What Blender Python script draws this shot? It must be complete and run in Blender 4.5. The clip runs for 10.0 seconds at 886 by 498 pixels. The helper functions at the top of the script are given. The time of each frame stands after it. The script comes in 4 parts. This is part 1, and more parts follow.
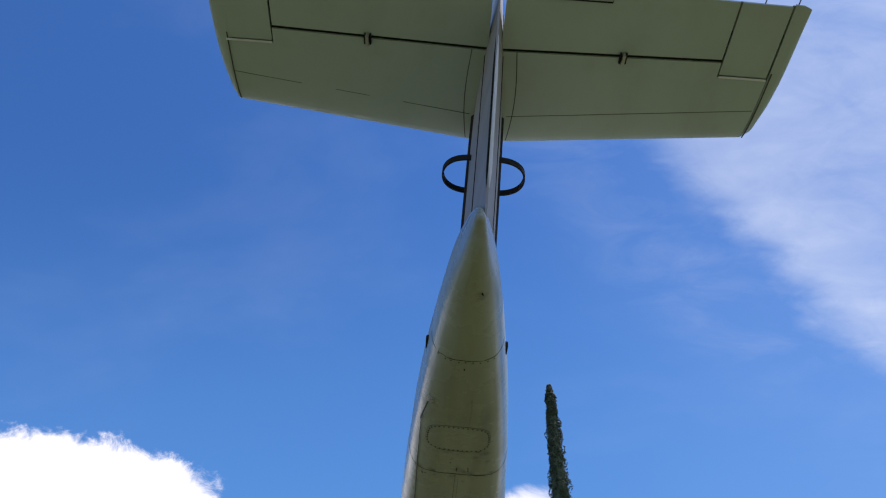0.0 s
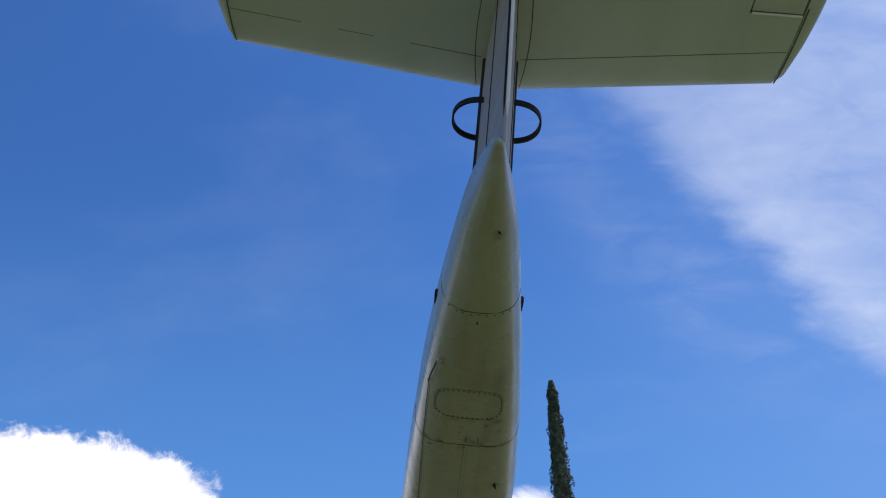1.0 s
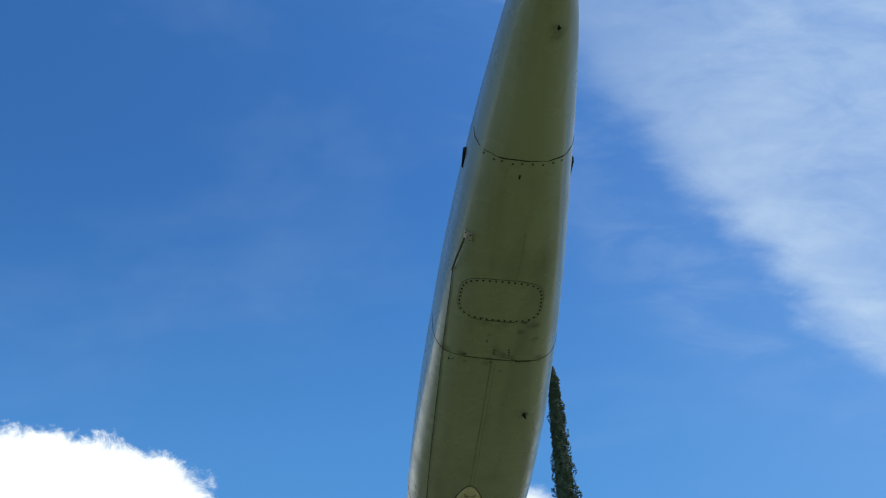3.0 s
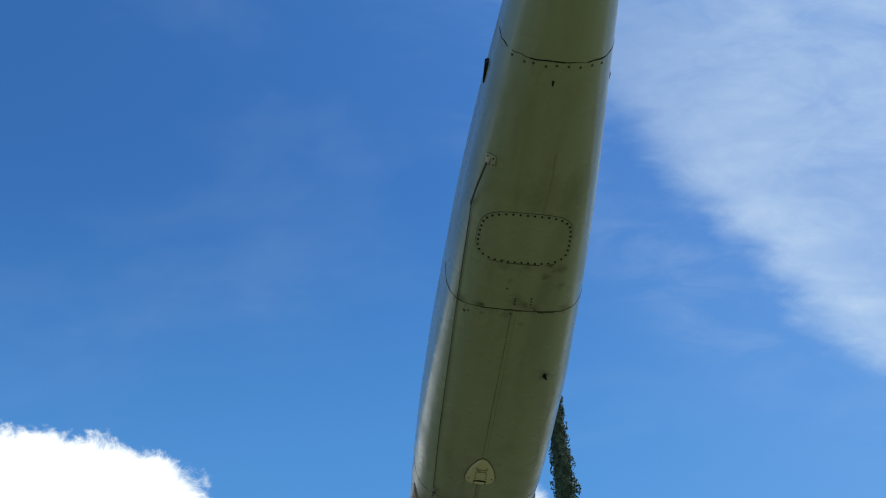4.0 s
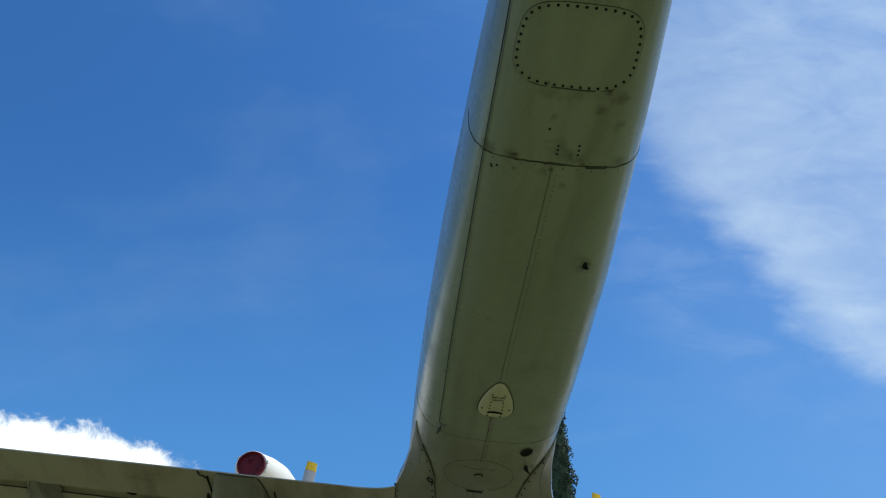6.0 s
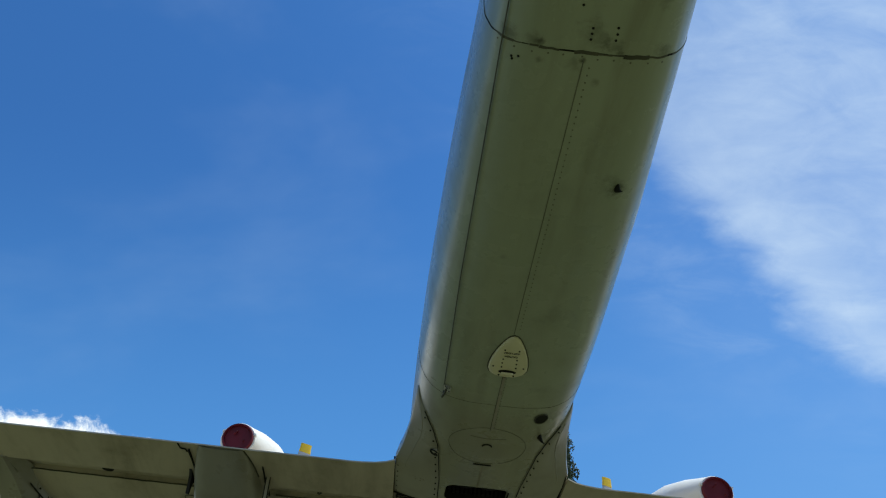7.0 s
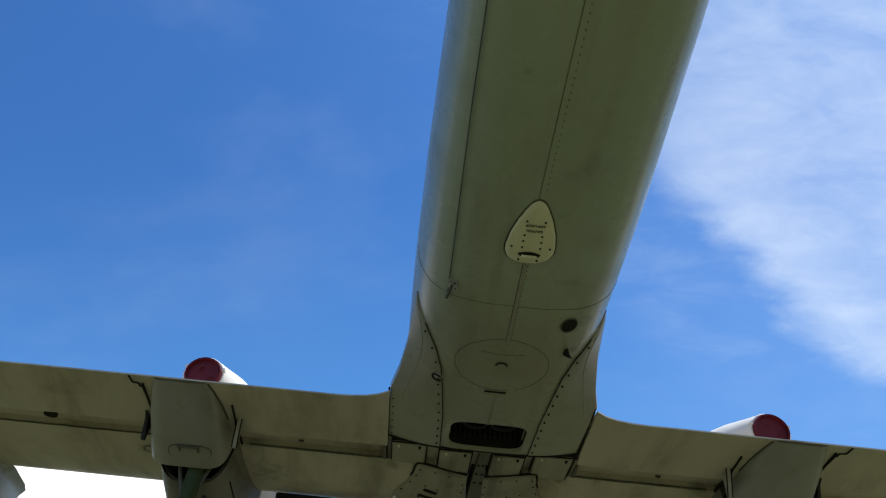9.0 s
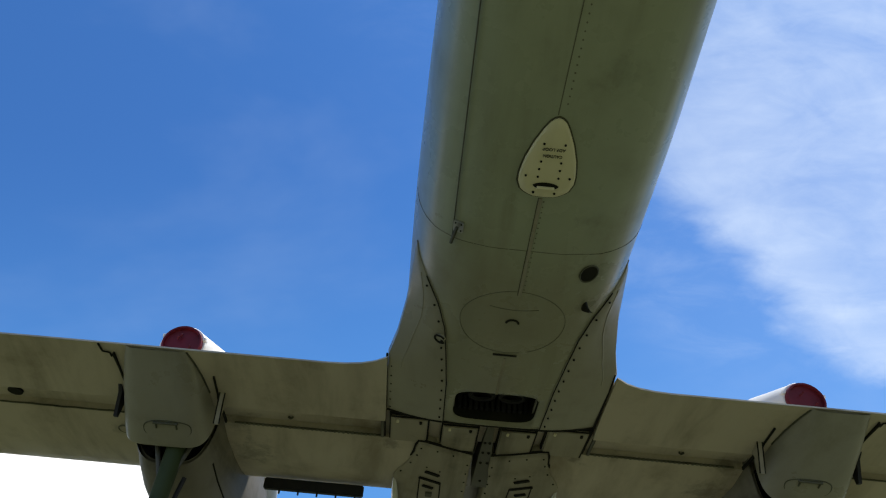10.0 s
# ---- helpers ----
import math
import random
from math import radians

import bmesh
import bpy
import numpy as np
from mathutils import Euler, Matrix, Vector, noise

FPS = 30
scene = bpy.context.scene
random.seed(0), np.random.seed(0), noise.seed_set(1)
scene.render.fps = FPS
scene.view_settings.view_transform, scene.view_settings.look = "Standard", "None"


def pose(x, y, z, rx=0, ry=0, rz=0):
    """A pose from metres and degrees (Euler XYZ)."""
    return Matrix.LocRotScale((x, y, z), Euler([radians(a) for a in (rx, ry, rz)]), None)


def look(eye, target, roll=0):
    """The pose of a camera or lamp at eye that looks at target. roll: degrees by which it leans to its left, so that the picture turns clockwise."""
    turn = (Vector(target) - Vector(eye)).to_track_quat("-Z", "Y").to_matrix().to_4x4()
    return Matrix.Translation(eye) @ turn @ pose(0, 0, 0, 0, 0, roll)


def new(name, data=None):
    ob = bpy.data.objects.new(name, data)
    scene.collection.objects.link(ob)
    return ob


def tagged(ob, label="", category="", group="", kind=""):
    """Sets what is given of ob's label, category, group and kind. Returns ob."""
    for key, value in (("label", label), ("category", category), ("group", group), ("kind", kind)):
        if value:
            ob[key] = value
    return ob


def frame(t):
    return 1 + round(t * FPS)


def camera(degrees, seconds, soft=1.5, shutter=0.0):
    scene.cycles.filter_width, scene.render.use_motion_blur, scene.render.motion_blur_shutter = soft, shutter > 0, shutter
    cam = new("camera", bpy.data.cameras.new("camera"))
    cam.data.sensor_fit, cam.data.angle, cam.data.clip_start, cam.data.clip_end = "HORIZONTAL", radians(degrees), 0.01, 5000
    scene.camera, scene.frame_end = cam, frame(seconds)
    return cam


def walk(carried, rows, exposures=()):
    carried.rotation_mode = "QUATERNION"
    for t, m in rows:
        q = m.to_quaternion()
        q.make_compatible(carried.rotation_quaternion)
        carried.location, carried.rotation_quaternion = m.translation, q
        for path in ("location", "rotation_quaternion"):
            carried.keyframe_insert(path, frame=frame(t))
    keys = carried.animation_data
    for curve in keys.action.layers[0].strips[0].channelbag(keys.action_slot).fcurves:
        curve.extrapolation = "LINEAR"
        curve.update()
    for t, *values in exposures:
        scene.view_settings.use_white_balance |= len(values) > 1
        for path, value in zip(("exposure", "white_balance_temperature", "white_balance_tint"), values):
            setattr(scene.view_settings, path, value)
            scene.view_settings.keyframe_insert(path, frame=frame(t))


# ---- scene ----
cam = camera(62.0, 10.0, soft=1.15)
PATH = [
    (0, (-0.137, -5.45, 1.538), (-0.182, -3.931, 2.838), 5.9),
    (0.5, (-0.157, -5.19, 1.514), (-0.202, -3.673, 2.816), 6.0),
    (1, (-0.185, -4.894, 1.533), (-0.23, -3.376, 2.834), 6.1),
    (1.5, (-0.259, -4.62, 1.521), (-0.301, -3.103, 2.823), 6.0),
    (2, (-0.31, -4.341, 1.509), (-0.345, -2.825, 2.813), 5.8),
    (2.5, (-0.289, -3.968, 1.52), (-0.326, -2.45, 2.822), 6.0),
    (4, (-0.423, -3.047, 1.567), (-0.437, -1.524, 2.863), 5.2),
    (4.5, (-0.408, -2.743, 1.582), (-0.43, -1.223, 2.882), 6.0),
    (5, (-0.399, -2.466, 1.601), (-0.427, -0.939, 2.892), 6.5),
    (5.5, (-0.465, -2.163, 1.571), (-0.48, -0.638, 2.865), 6.5),
    (7, (-0.484, -1.179, 1.666), (-0.484, 0.351, 2.955), 6.4),
    (7.5, (-0.495, -0.867, 1.689), (-0.49, 0.659, 2.982), 6.4),
    (8, (-0.486, -0.549, 1.627), (-0.476, 0.959, 2.94), 6.1),
    (8.5, (-0.446, -0.264, 1.655), (-0.443, 1.248, 2.965), 6.0),
    (9, (-0.444, 0.029, 1.7), (-0.435, 1.548, 3.001), 5.6),
    (9.5, (-0.454, 0.281, 1.759), (-0.438, 1.806, 3.053), 5.3),
    (10, (-0.447, 0.577, 1.755), (-0.429, 2.087, 3.066), 4.9),
]
# The aircraft's own frame leans a little to its right; its unit is U metres.
U = 1.1
BANK = Matrix.Rotation(radians(4.5), 4, "Y")


def flown(eye, target, roll):
    return BANK @ look(Vector(eye) * U, Vector(target) * U, roll)


EXPOSURES = [(0.0, 0.06, 6500, 17), (1.4, 0.06, 6500, 15), (2.0, 0.05, 6450, 1), (5.0, 0.06, 6450, 1), (7.5, 0.16, 6500, 1), (8.2, 0.22, 6500, 2), (8.8, 0.27, 6600, 7), (10.0, 0.31, 6650, 8)]
walk(cam, [(t, flown(eye, target, roll)) for t, eye, target, roll in PATH], EXPOSURES)

# ---------------------------------------------------------------- node helpers


def material(name):
    m = bpy.data.materials.new(name)
    m.use_nodes = True
    nt = m.node_tree
    return m, nt, nt.nodes["Principled BSDF"]


def node(nt, kind, **sets):
    n = nt.nodes.new(kind)
    for key, value in sets.items():
        n.inputs[key].default_value = value
    return n


def math_node(nt, op, a, b=None, c=None, clamp=False):
    n = nt.nodes.new("ShaderNodeMath")
    n.operation, n.use_clamp = op, clamp
    for i, v in enumerate((a, b, c)):
        if v is None:
            continue
        if isinstance(v, (int, float)):
            n.inputs[i].default_value = v
        else:
            nt.links.new(v, n.inputs[i])
    return n.outputs[0]


def smooth(nt, value, lo, hi, to_lo=0.0, to_hi=1.0):
    n = nt.nodes.new("ShaderNodeMapRange")
    n.interpolation_type = "SMOOTHSTEP"
    nt.links.new(value, n.inputs["Value"])
    n.inputs["From Min"].default_value, n.inputs["From Max"].default_value = lo, hi
    n.inputs["To Min"].default_value, n.inputs["To Max"].default_value = to_lo, to_hi
    return n.outputs["Result"]


def mix_colour(nt, factor, a, b, blend="MIX"):
    n = nt.nodes.new("ShaderNodeMix")
    n.data_type, n.blend_type = "RGBA", blend
    for socket, v in ((n.inputs["Factor"], factor), (n.inputs["A"], a), (n.inputs["B"], b)):
        if isinstance(v, (int, float)):
            socket.default_value = v
        elif isinstance(v, tuple):
            socket.default_value = (*v, 1)
        else:
            nt.links.new(v, socket)
    return n.outputs["Result"]


# ---------------------------------------------------------------- sky and sun

SUN_WAY = Vector((0.40, 0.08, 0.91)).normalized()
world = bpy.data.worlds.new("sky")
scene.world = world
world.use_nodes = True
wt = world.node_tree
wt.nodes.clear()
sky = wt.nodes.new("ShaderNodeTexSky")
sky.sky_type, sky.sun_disc = "NISHITA", False
sky.sun_elevation = math.asin(SUN_WAY.z)
sky.sun_rotation = math.atan2(SUN_WAY.x, SUN_WAY.y)
sky.air_density, sky.dust_density, sky.ozone_density = 1.0, 0.3, 2.0
blue = mix_colour(wt, 1.0, sky.outputs[0], (0.47, 0.96, 1.55), "MULTIPLY")

# Clouds, laid out on a plane far ahead: u runs to the right, v downwards.
coords = wt.nodes.new("ShaderNodeTexCoord").outputs["Generated"]
AHEAD = BANK.to_3x3() @ Vector((-0.0228, 0.7595, 0.6501))
RIGHT = BANK.to_3x3() @ Vector((0.9962, -0.0371, 0.0783))
ABOVE = BANK.to_3x3() @ Vector((-0.0836, -0.6494, 0.7558))


def along(way):
    n = wt.nodes.new("ShaderNodeVectorMath")
    n.operation = "DOT_PRODUCT"
    wt.links.new(coords, n.inputs[0])
    n.inputs[1].default_value = way
    return n.outputs["Value"]


depth = math_node(wt, "MAXIMUM", along(AHEAD), 0.05)
u = math_node(wt, "MULTIPLY_ADD", math_node(wt, "DIVIDE", along(RIGHT), depth), 1305, 784)
v = math_node(wt, "MULTIPLY_ADD", math_node(wt, "DIVIDE", along(ABOVE), depth), -1305, 441)
uv = wt.nodes.new("ShaderNodeCombineXYZ")
wt.links.new(u, uv.inputs[0])
wt.links.new(v, uv.inputs[1])


def sky_noise(scale, detail, rough, angle=0.0, stretch=1.0, distortion=0.0, shift=0.0):
    m = wt.nodes.new("ShaderNodeMapping")
    m.inputs["Rotation"].default_value[2] = radians(angle)
    m.inputs["Scale"].default_value = (scale / stretch, scale, 1)
    m.inputs["Location"].default_value = (shift, shift, 0)
    wt.links.new(uv.outputs[0], m.inputs[0])
    n = node(wt, "ShaderNodeTexNoise", Scale=1.0, Detail=detail, Roughness=rough, Distortion=distortion)
    wt.links.new(m.outputs[0], n.inputs["Vector"])
    return n.outputs["Fac"]


# heaped cloud low on one side
du = math_node(wt, "DIVIDE", math_node(wt, "SUBTRACT", u, 58), 398)
dv = math_node(wt, "DIVIDE", math_node(wt, "SUBTRACT", v, 1015), 250)
ring = math_node(wt, "SQRT", math_node(wt, "ADD", math_node(wt, "MULTIPLY", du, du), math_node(wt, "MULTIPLY", dv, dv)))
puff = math_node(wt, "MULTIPLY_ADD", sky_noise(0.013, 10, 0.70, distortion=0.5), -0.46, 0.225)
heap = smooth(wt, math_node(wt, "ADD", ring, puff), 1.05, 0.93)
du2 = math_node(wt, "DIVIDE", math_node(wt, "SUBTRACT", u, 940), 66)
dv2 = math_node(wt, "DIVIDE", math_node(wt, "SUBTRACT", v, 908), 46)
ring2 = math_node(wt, "SQRT", math_node(wt, "ADD", math_node(wt, "MULTIPLY", du2, du2), math_node(wt, "MULTIPLY", dv2, dv2)))
heap2 = smooth(wt, math_node(wt, "ADD", ring2, math_node(wt, "MULTIPLY", puff, 2.4)), 1.15, 0.55, 0.0, 0.8)
heap = math_node(wt, "MAXIMUM", heap, heap2)
# thin streaked cloud on the other side, with a slanting edge
edge = math_node(wt, "ADD", math_node(wt, "MULTIPLY", math_node(wt, "SUBTRACT", u, 1150), 0.711),
                 math_node(wt, "MULTIPLY", math_node(wt, "SUBTRACT", v, 255), -0.703))
edge = math_node(wt, "ADD", edge, math_node(wt, "MULTIPLY_ADD", sky_noise(0.0062, 6, 0.58, 40, 2.0), 150, -85))
edge = math_node(wt, "ADD", edge, math_node(wt, "MULTIPLY_ADD", sky_noise(0.020, 7, 0.62, -40, 2.2, 0.6, 5.0), 58, -29))
inside = smooth(wt, edge, -45, 60)
ridge = smooth(wt, edge, 250, 20, 0.0, 0.20)
streak = smooth(wt, sky_noise(0.0062, 8, 0.58, -10, 2.0, 0.8), 0.26, 0.78, 0.27, 0.52)
curl = smooth(wt, sky_noise(0.018, 7, 0.62, -6, 2.2, 0.8, 2.0), 0.30, 0.75, -0.05, 0.06)
veil = math_node(wt, "MULTIPLY", inside, math_node(wt, "ADD", math_node(wt, "ADD", streak, curl), ridge))
veil = math_node(wt, "MULTIPLY", veil, smooth(wt, math_node(wt, "MULTIPLY_ADD", sky_noise(0.012, 6, 0.6, 0, 2.0, 0.3, 9.0), 160, v), 800, 725))
veil = math_node(wt, "MULTIPLY", veil, smooth(wt, u, 980, 1420, 0.38, 1.0))
band = math_node(wt, "MULTIPLY", smooth(wt, edge, -330, -60), smooth(wt, v, 60, 480, 0.25, 1.0))
band = math_node(wt, "MULTIPLY", band, smooth(wt, v, 690, 590, 0.15, 1.0))
wisp = math_node(wt, "MULTIPLY", smooth(wt, sky_noise(0.009, 8, 0.62, 20, 2.4, 1.0, 7.3), 0.38, 0.80, 0.02, 0.19), band)
haze = smooth(wt, sky_noise(0.0028, 5, 0.55, 20, 2.0, 0.3, 3.1), 0.50, 0.80, 0.0, 0.07)
haze = math_node(wt, "ADD", haze, smooth(wt, u, 820, 1600, 0.0, 0.06))
thin = math_node(wt, "ADD", math_node(wt, "MAXIMUM", veil, wisp), haze, clamp=True)
blue = mix_colour(wt, smooth(wt, v, 200, 1250, 0.0, 0.80), blue, (1.2, 3.5, 7.8))
colour = mix_colour(wt, thin, blue, (6.9, 8.1, 10.2))
colour = mix_colour(wt, heap, colour, (12.5, 12.5, 12.8))
# pale haze and cloud added out of view round the horizon, whitening the flanks
colour = mix_colour(wt, smooth(wt, along(Vector((0, 0, 1))), 0.28, 0.08, 0.0, 0.75), colour, (7.6, 8.0, 8.6))
back = node(wt, "ShaderNodeBackground", Strength=0.09)
wt.links.new(colour, back.inputs["Color"])
wt.links.new(back.outputs[0], wt.nodes.new("ShaderNodeOutputWorld").inputs[0])

sun = new("sun", bpy.data.lights.new("sun", "SUN"))
sun.data.energy, sun.data.angle, sun.data.color = 4.3, radians(0.53), (1.0, 0.955, 0.88)
sun.matrix_world = look(SUN_WAY * 60, (0, 0, 0))

# ---------------------------------------------------------------- materials


def painted(name, colour, rough=0.55, dirt=(0.16, 0.15, 0.10), amount=0.35, streaks=(7, 0.9, 7), bump=0.006, metal=0.0, stains_and_shade=(), gloss=0.3, browning=None):
    m, nt, b = material(name)
    tc = nt.nodes.new("ShaderNodeTexCoord").outputs["Object"]
    mp = node(nt, "ShaderNodeMapping", Scale=streaks)
    nt.links.new(tc, mp.inputs[0])
    n1 = node(nt, "ShaderNodeTexNoise", Scale=0.55, Detail=8, Roughness=0.62, Distortion=0.3)
    nt.links.new(mp.outputs[0], n1.inputs["Vector"])
    n2 = node(nt, "ShaderNodeTexNoise", Scale=2.3, Detail=6, Roughness=0.65)
    nt.links.new(tc, n2.inputs["Vector"])
    n3 = node(nt, "ShaderNodeTexNoise", Scale=46, Detail=3, Roughness=0.6)
    nt.links.new(tc, n3.inputs["Vector"])
    n5 = node(nt, "ShaderNodeTexNoise", Scale=11, Detail=7, Roughness=0.7)
    nt.links.new(tc, n5.inputs["Vector"])
    grime = math_node(nt, "MULTIPLY", smooth(nt, n1.outputs["Fac"], 0.42, 0.78), amount)
    blot = math_node(nt, "MULTIPLY", smooth(nt, n2.outputs["Fac"], 0.50, 0.80), amount * 0.6)
    fine = math_node(nt, "MULTIPLY", smooth(nt, n3.outputs["Fac"], 0.60, 0.85), amount * 0.25)
    total = math_node(nt, "ADD", math_node(nt, "ADD", grime, blot), fine, clamp=True)
    shade = mix_colour(nt, total, colour, dirt)
    for x, y, reach, much in stains_and_shade:
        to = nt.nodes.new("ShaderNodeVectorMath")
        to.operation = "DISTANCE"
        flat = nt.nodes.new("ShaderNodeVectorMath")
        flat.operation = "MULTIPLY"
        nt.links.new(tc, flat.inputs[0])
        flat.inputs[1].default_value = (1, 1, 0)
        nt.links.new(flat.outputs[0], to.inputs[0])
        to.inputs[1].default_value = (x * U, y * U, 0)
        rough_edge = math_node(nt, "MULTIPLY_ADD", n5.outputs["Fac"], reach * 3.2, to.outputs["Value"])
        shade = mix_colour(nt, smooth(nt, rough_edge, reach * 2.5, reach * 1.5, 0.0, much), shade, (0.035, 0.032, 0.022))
    if browning:
        # browner tone that begins between two stations of the hull
        y0, y1, tone, much = browning
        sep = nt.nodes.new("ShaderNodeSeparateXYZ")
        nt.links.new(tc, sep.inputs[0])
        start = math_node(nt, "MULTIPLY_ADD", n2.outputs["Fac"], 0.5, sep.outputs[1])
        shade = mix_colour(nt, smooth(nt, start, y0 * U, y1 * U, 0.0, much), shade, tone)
    nt.links.new(shade, b.inputs["Base Color"])
    nt.links.new(smooth(nt, n2.outputs["Fac"], 0.3, 0.8, rough - 0.07, rough + 0.14), b.inputs["Roughness"])
    b.inputs["Metallic"].default_value = metal
    b.inputs["Specular IOR Level"].default_value = 0.5 if metal else gloss
    bp = node(nt, "ShaderNodeBump", Strength=0.25, Distance=bump)
    n4 = node(nt, "ShaderNodeTexNoise", Scale=1.6, Detail=4, Roughness=0.5)
    nt.links.new(tc, n4.inputs["Vector"])
    nt.links.new(n4.outputs["Fac"], bp.inputs["Height"])
    nt.links.new(bp.outputs[0], b.inputs["Normal"])
    return m


PAINT = painted("aged_grey_paint", (0.315, 0.295, 0.24), amount=0.6, rough=0.32, gloss=0.5)
# oil stains beside nacelles and root, also painting in the shade there
SHADE_STAINS = [(sx * x, y, reach, much) for sx in (-1, 1) for x, y, reach, much in ((1.60, 5.50, 0.26, 0.4), (1.64, 5.15, 0.16, 0.4), (2.48, 5.35, 0.12, 0.3), (0.62, 5.22, 0.10, 0.45))]
WINGPAINT = painted("streaked_wing_paint", (0.56, 0.495, 0.40), amount=0.62, streaks=(5, 1.0, 5), dirt=(0.16, 0.125, 0.07), stains_and_shade=SHADE_STAINS)
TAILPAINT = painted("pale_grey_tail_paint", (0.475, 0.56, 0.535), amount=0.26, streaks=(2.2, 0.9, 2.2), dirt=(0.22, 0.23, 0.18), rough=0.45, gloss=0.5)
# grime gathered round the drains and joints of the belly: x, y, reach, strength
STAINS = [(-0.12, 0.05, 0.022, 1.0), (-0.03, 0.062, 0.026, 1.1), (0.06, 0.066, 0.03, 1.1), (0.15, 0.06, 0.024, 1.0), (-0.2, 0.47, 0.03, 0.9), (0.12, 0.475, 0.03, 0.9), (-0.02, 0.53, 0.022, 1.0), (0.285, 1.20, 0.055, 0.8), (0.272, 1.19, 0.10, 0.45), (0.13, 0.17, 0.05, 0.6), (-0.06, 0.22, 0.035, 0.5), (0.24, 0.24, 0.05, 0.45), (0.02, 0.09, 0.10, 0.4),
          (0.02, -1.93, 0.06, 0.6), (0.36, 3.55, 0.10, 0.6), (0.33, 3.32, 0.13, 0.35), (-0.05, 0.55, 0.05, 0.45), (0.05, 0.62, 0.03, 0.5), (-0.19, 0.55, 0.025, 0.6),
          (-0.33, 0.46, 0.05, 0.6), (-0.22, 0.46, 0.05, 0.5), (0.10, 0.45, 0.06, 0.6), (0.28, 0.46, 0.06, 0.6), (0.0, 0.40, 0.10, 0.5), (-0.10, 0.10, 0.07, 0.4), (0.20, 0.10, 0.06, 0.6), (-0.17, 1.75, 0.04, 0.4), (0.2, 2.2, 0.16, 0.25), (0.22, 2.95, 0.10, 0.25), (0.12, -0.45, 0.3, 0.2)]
HULLPAINT = painted("aged_belly_paint", (0.365, 0.40, 0.315), amount=0.5, stains_and_shade=[(x, y, reach, much * 0.75) for x, y, reach, much in STAINS], rough=0.28, gloss=0.38, browning=(3.1, 3.9, (0.235, 0.195, 0.135), 0.55))
WHITE = painted("white_paint", (0.78, 0.78, 0.76), amount=0.15)
FINGREY = painted("blue_grey_paint", (0.34, 0.33, 0.32), amount=0.35, rough=0.6)
RACK = painted("dark_grey_paint", (0.10, 0.097, 0.085), amount=0.5)
PLATE = painted("grimy_plate_paint", (0.34, 0.305, 0.235), amount=0.7, dirt=(0.07, 0.065, 0.045))
SEAM = painted("sealed_joint", (0.17, 0.17, 0.135), rough=0.7, dirt=(0.05, 0.05, 0.035), amount=0.9)
# streaked cowling paint, with the shade under the wing put into its colour
COWL = painted("shaded_cowling_paint", (0.21, 0.19, 0.15), amount=0.8, rough=0.55, dirt=(0.06, 0.05, 0.035), streaks=(9, 1.0, 9))
CREAM = painted("cream_fairing_paint", (0.74, 0.69, 0.50), amount=0.35, dirt=(0.30, 0.26, 0.14))
DARK = painted("black_rubber", (0.020, 0.020, 0.024), rough=0.6, dirt=(0.06, 0.055, 0.05))
GAP = painted("dark_gap", (0.016, 0.016, 0.013), rough=0.8, dirt=(0.05, 0.045, 0.03))
GAP.node_tree.nodes["Principled BSDF"].inputs["Specular IOR Level"].default_value = 0.15
SOOT = painted("grimy_joint", (0.10, 0.10, 0.07), rough=0.7, dirt=(0.02, 0.02, 0.015), amount=0.9)
RED = painted("red_cover_paint", (0.125, 0.007, 0.016), rough=0.6, dirt=(0.05, 0.005, 0.008), amount=0.5)
YELLOW = painted("yellow_paint", (0.80, 0.52, 0.03), amount=0.1)
BLADE = painted("grey_blade_paint", (0.42, 0.42, 0.44), amount=0.15)
GREEN = painted("green_primer", (0.045, 0.065, 0.026), rough=0.6, dirt=(0.02, 0.02, 0.015), amount=0.6)
METAL = painted("bare_metal", (0.55, 0.55, 0.53), rough=0.35, metal=0.9)
CONCRETE = painted("concrete", (0.36, 0.35, 0.32), rough=0.9, dirt=(0.15, 0.14, 0.12))
GRASS, nt, b = material("lawn")
tc = nt.nodes.new("ShaderNodeTexCoord").outputs["Object"]
g1 = node(nt, "ShaderNodeTexNoise", Scale=0.25, Detail=8, Roughness=0.6)
g2 = node(nt, "ShaderNodeTexNoise", Scale=18, Detail=5, Roughness=0.7)
for n in (g1, g2):
    nt.links.new(tc, n.inputs["Vector"])
base = mix_colour(nt, smooth(nt, g1.outputs["Fac"], 0.35, 0.7), (0.068, 0.080, 0.025), (0.116, 0.113, 0.047))
turf = mix_colour(nt, smooth(nt, g2.outputs["Fac"], 0.4, 0.7, 0, 0.6), base, (0.045, 0.054, 0.016))
# unseen dark brown patch beneath the aircraft's middle, added to dim the bounced light
away = nt.nodes.new("ShaderNodeVectorMath")
away.operation = "DISTANCE"
nt.links.new(tc, away.inputs[0])
away.inputs[1].default_value = (0.2, 6.4, 0.3)
ragged = math_node(nt, "MULTIPLY_ADD", g1.outputs["Fac"], 1.6, away.outputs["Value"])
nt.links.new(mix_colour(nt, smooth(nt, ragged, 4.3, 2.6), turf, mix_colour(nt, g2.outputs["Fac"], (0.042, 0.031, 0.017), (0.072, 0.055, 0.032))), b.inputs["Base Color"])
b.inputs["Roughness"].default_value = 0.9

BARK = painted("bark", (0.13, 0.09, 0.06), rough=0.9)
LEAF, nt, b = material("cypress_foliage")
rnd = nt.nodes.new("ShaderNodeNewGeometry").outputs["Random Per Island"]
nt.links.new(mix_colour(nt, rnd, (0.010, 0.024, 0.011), (0.070, 0.100, 0.044)), b.inputs["Base Color"])
b.inputs["Roughness"].default_value = 0.75

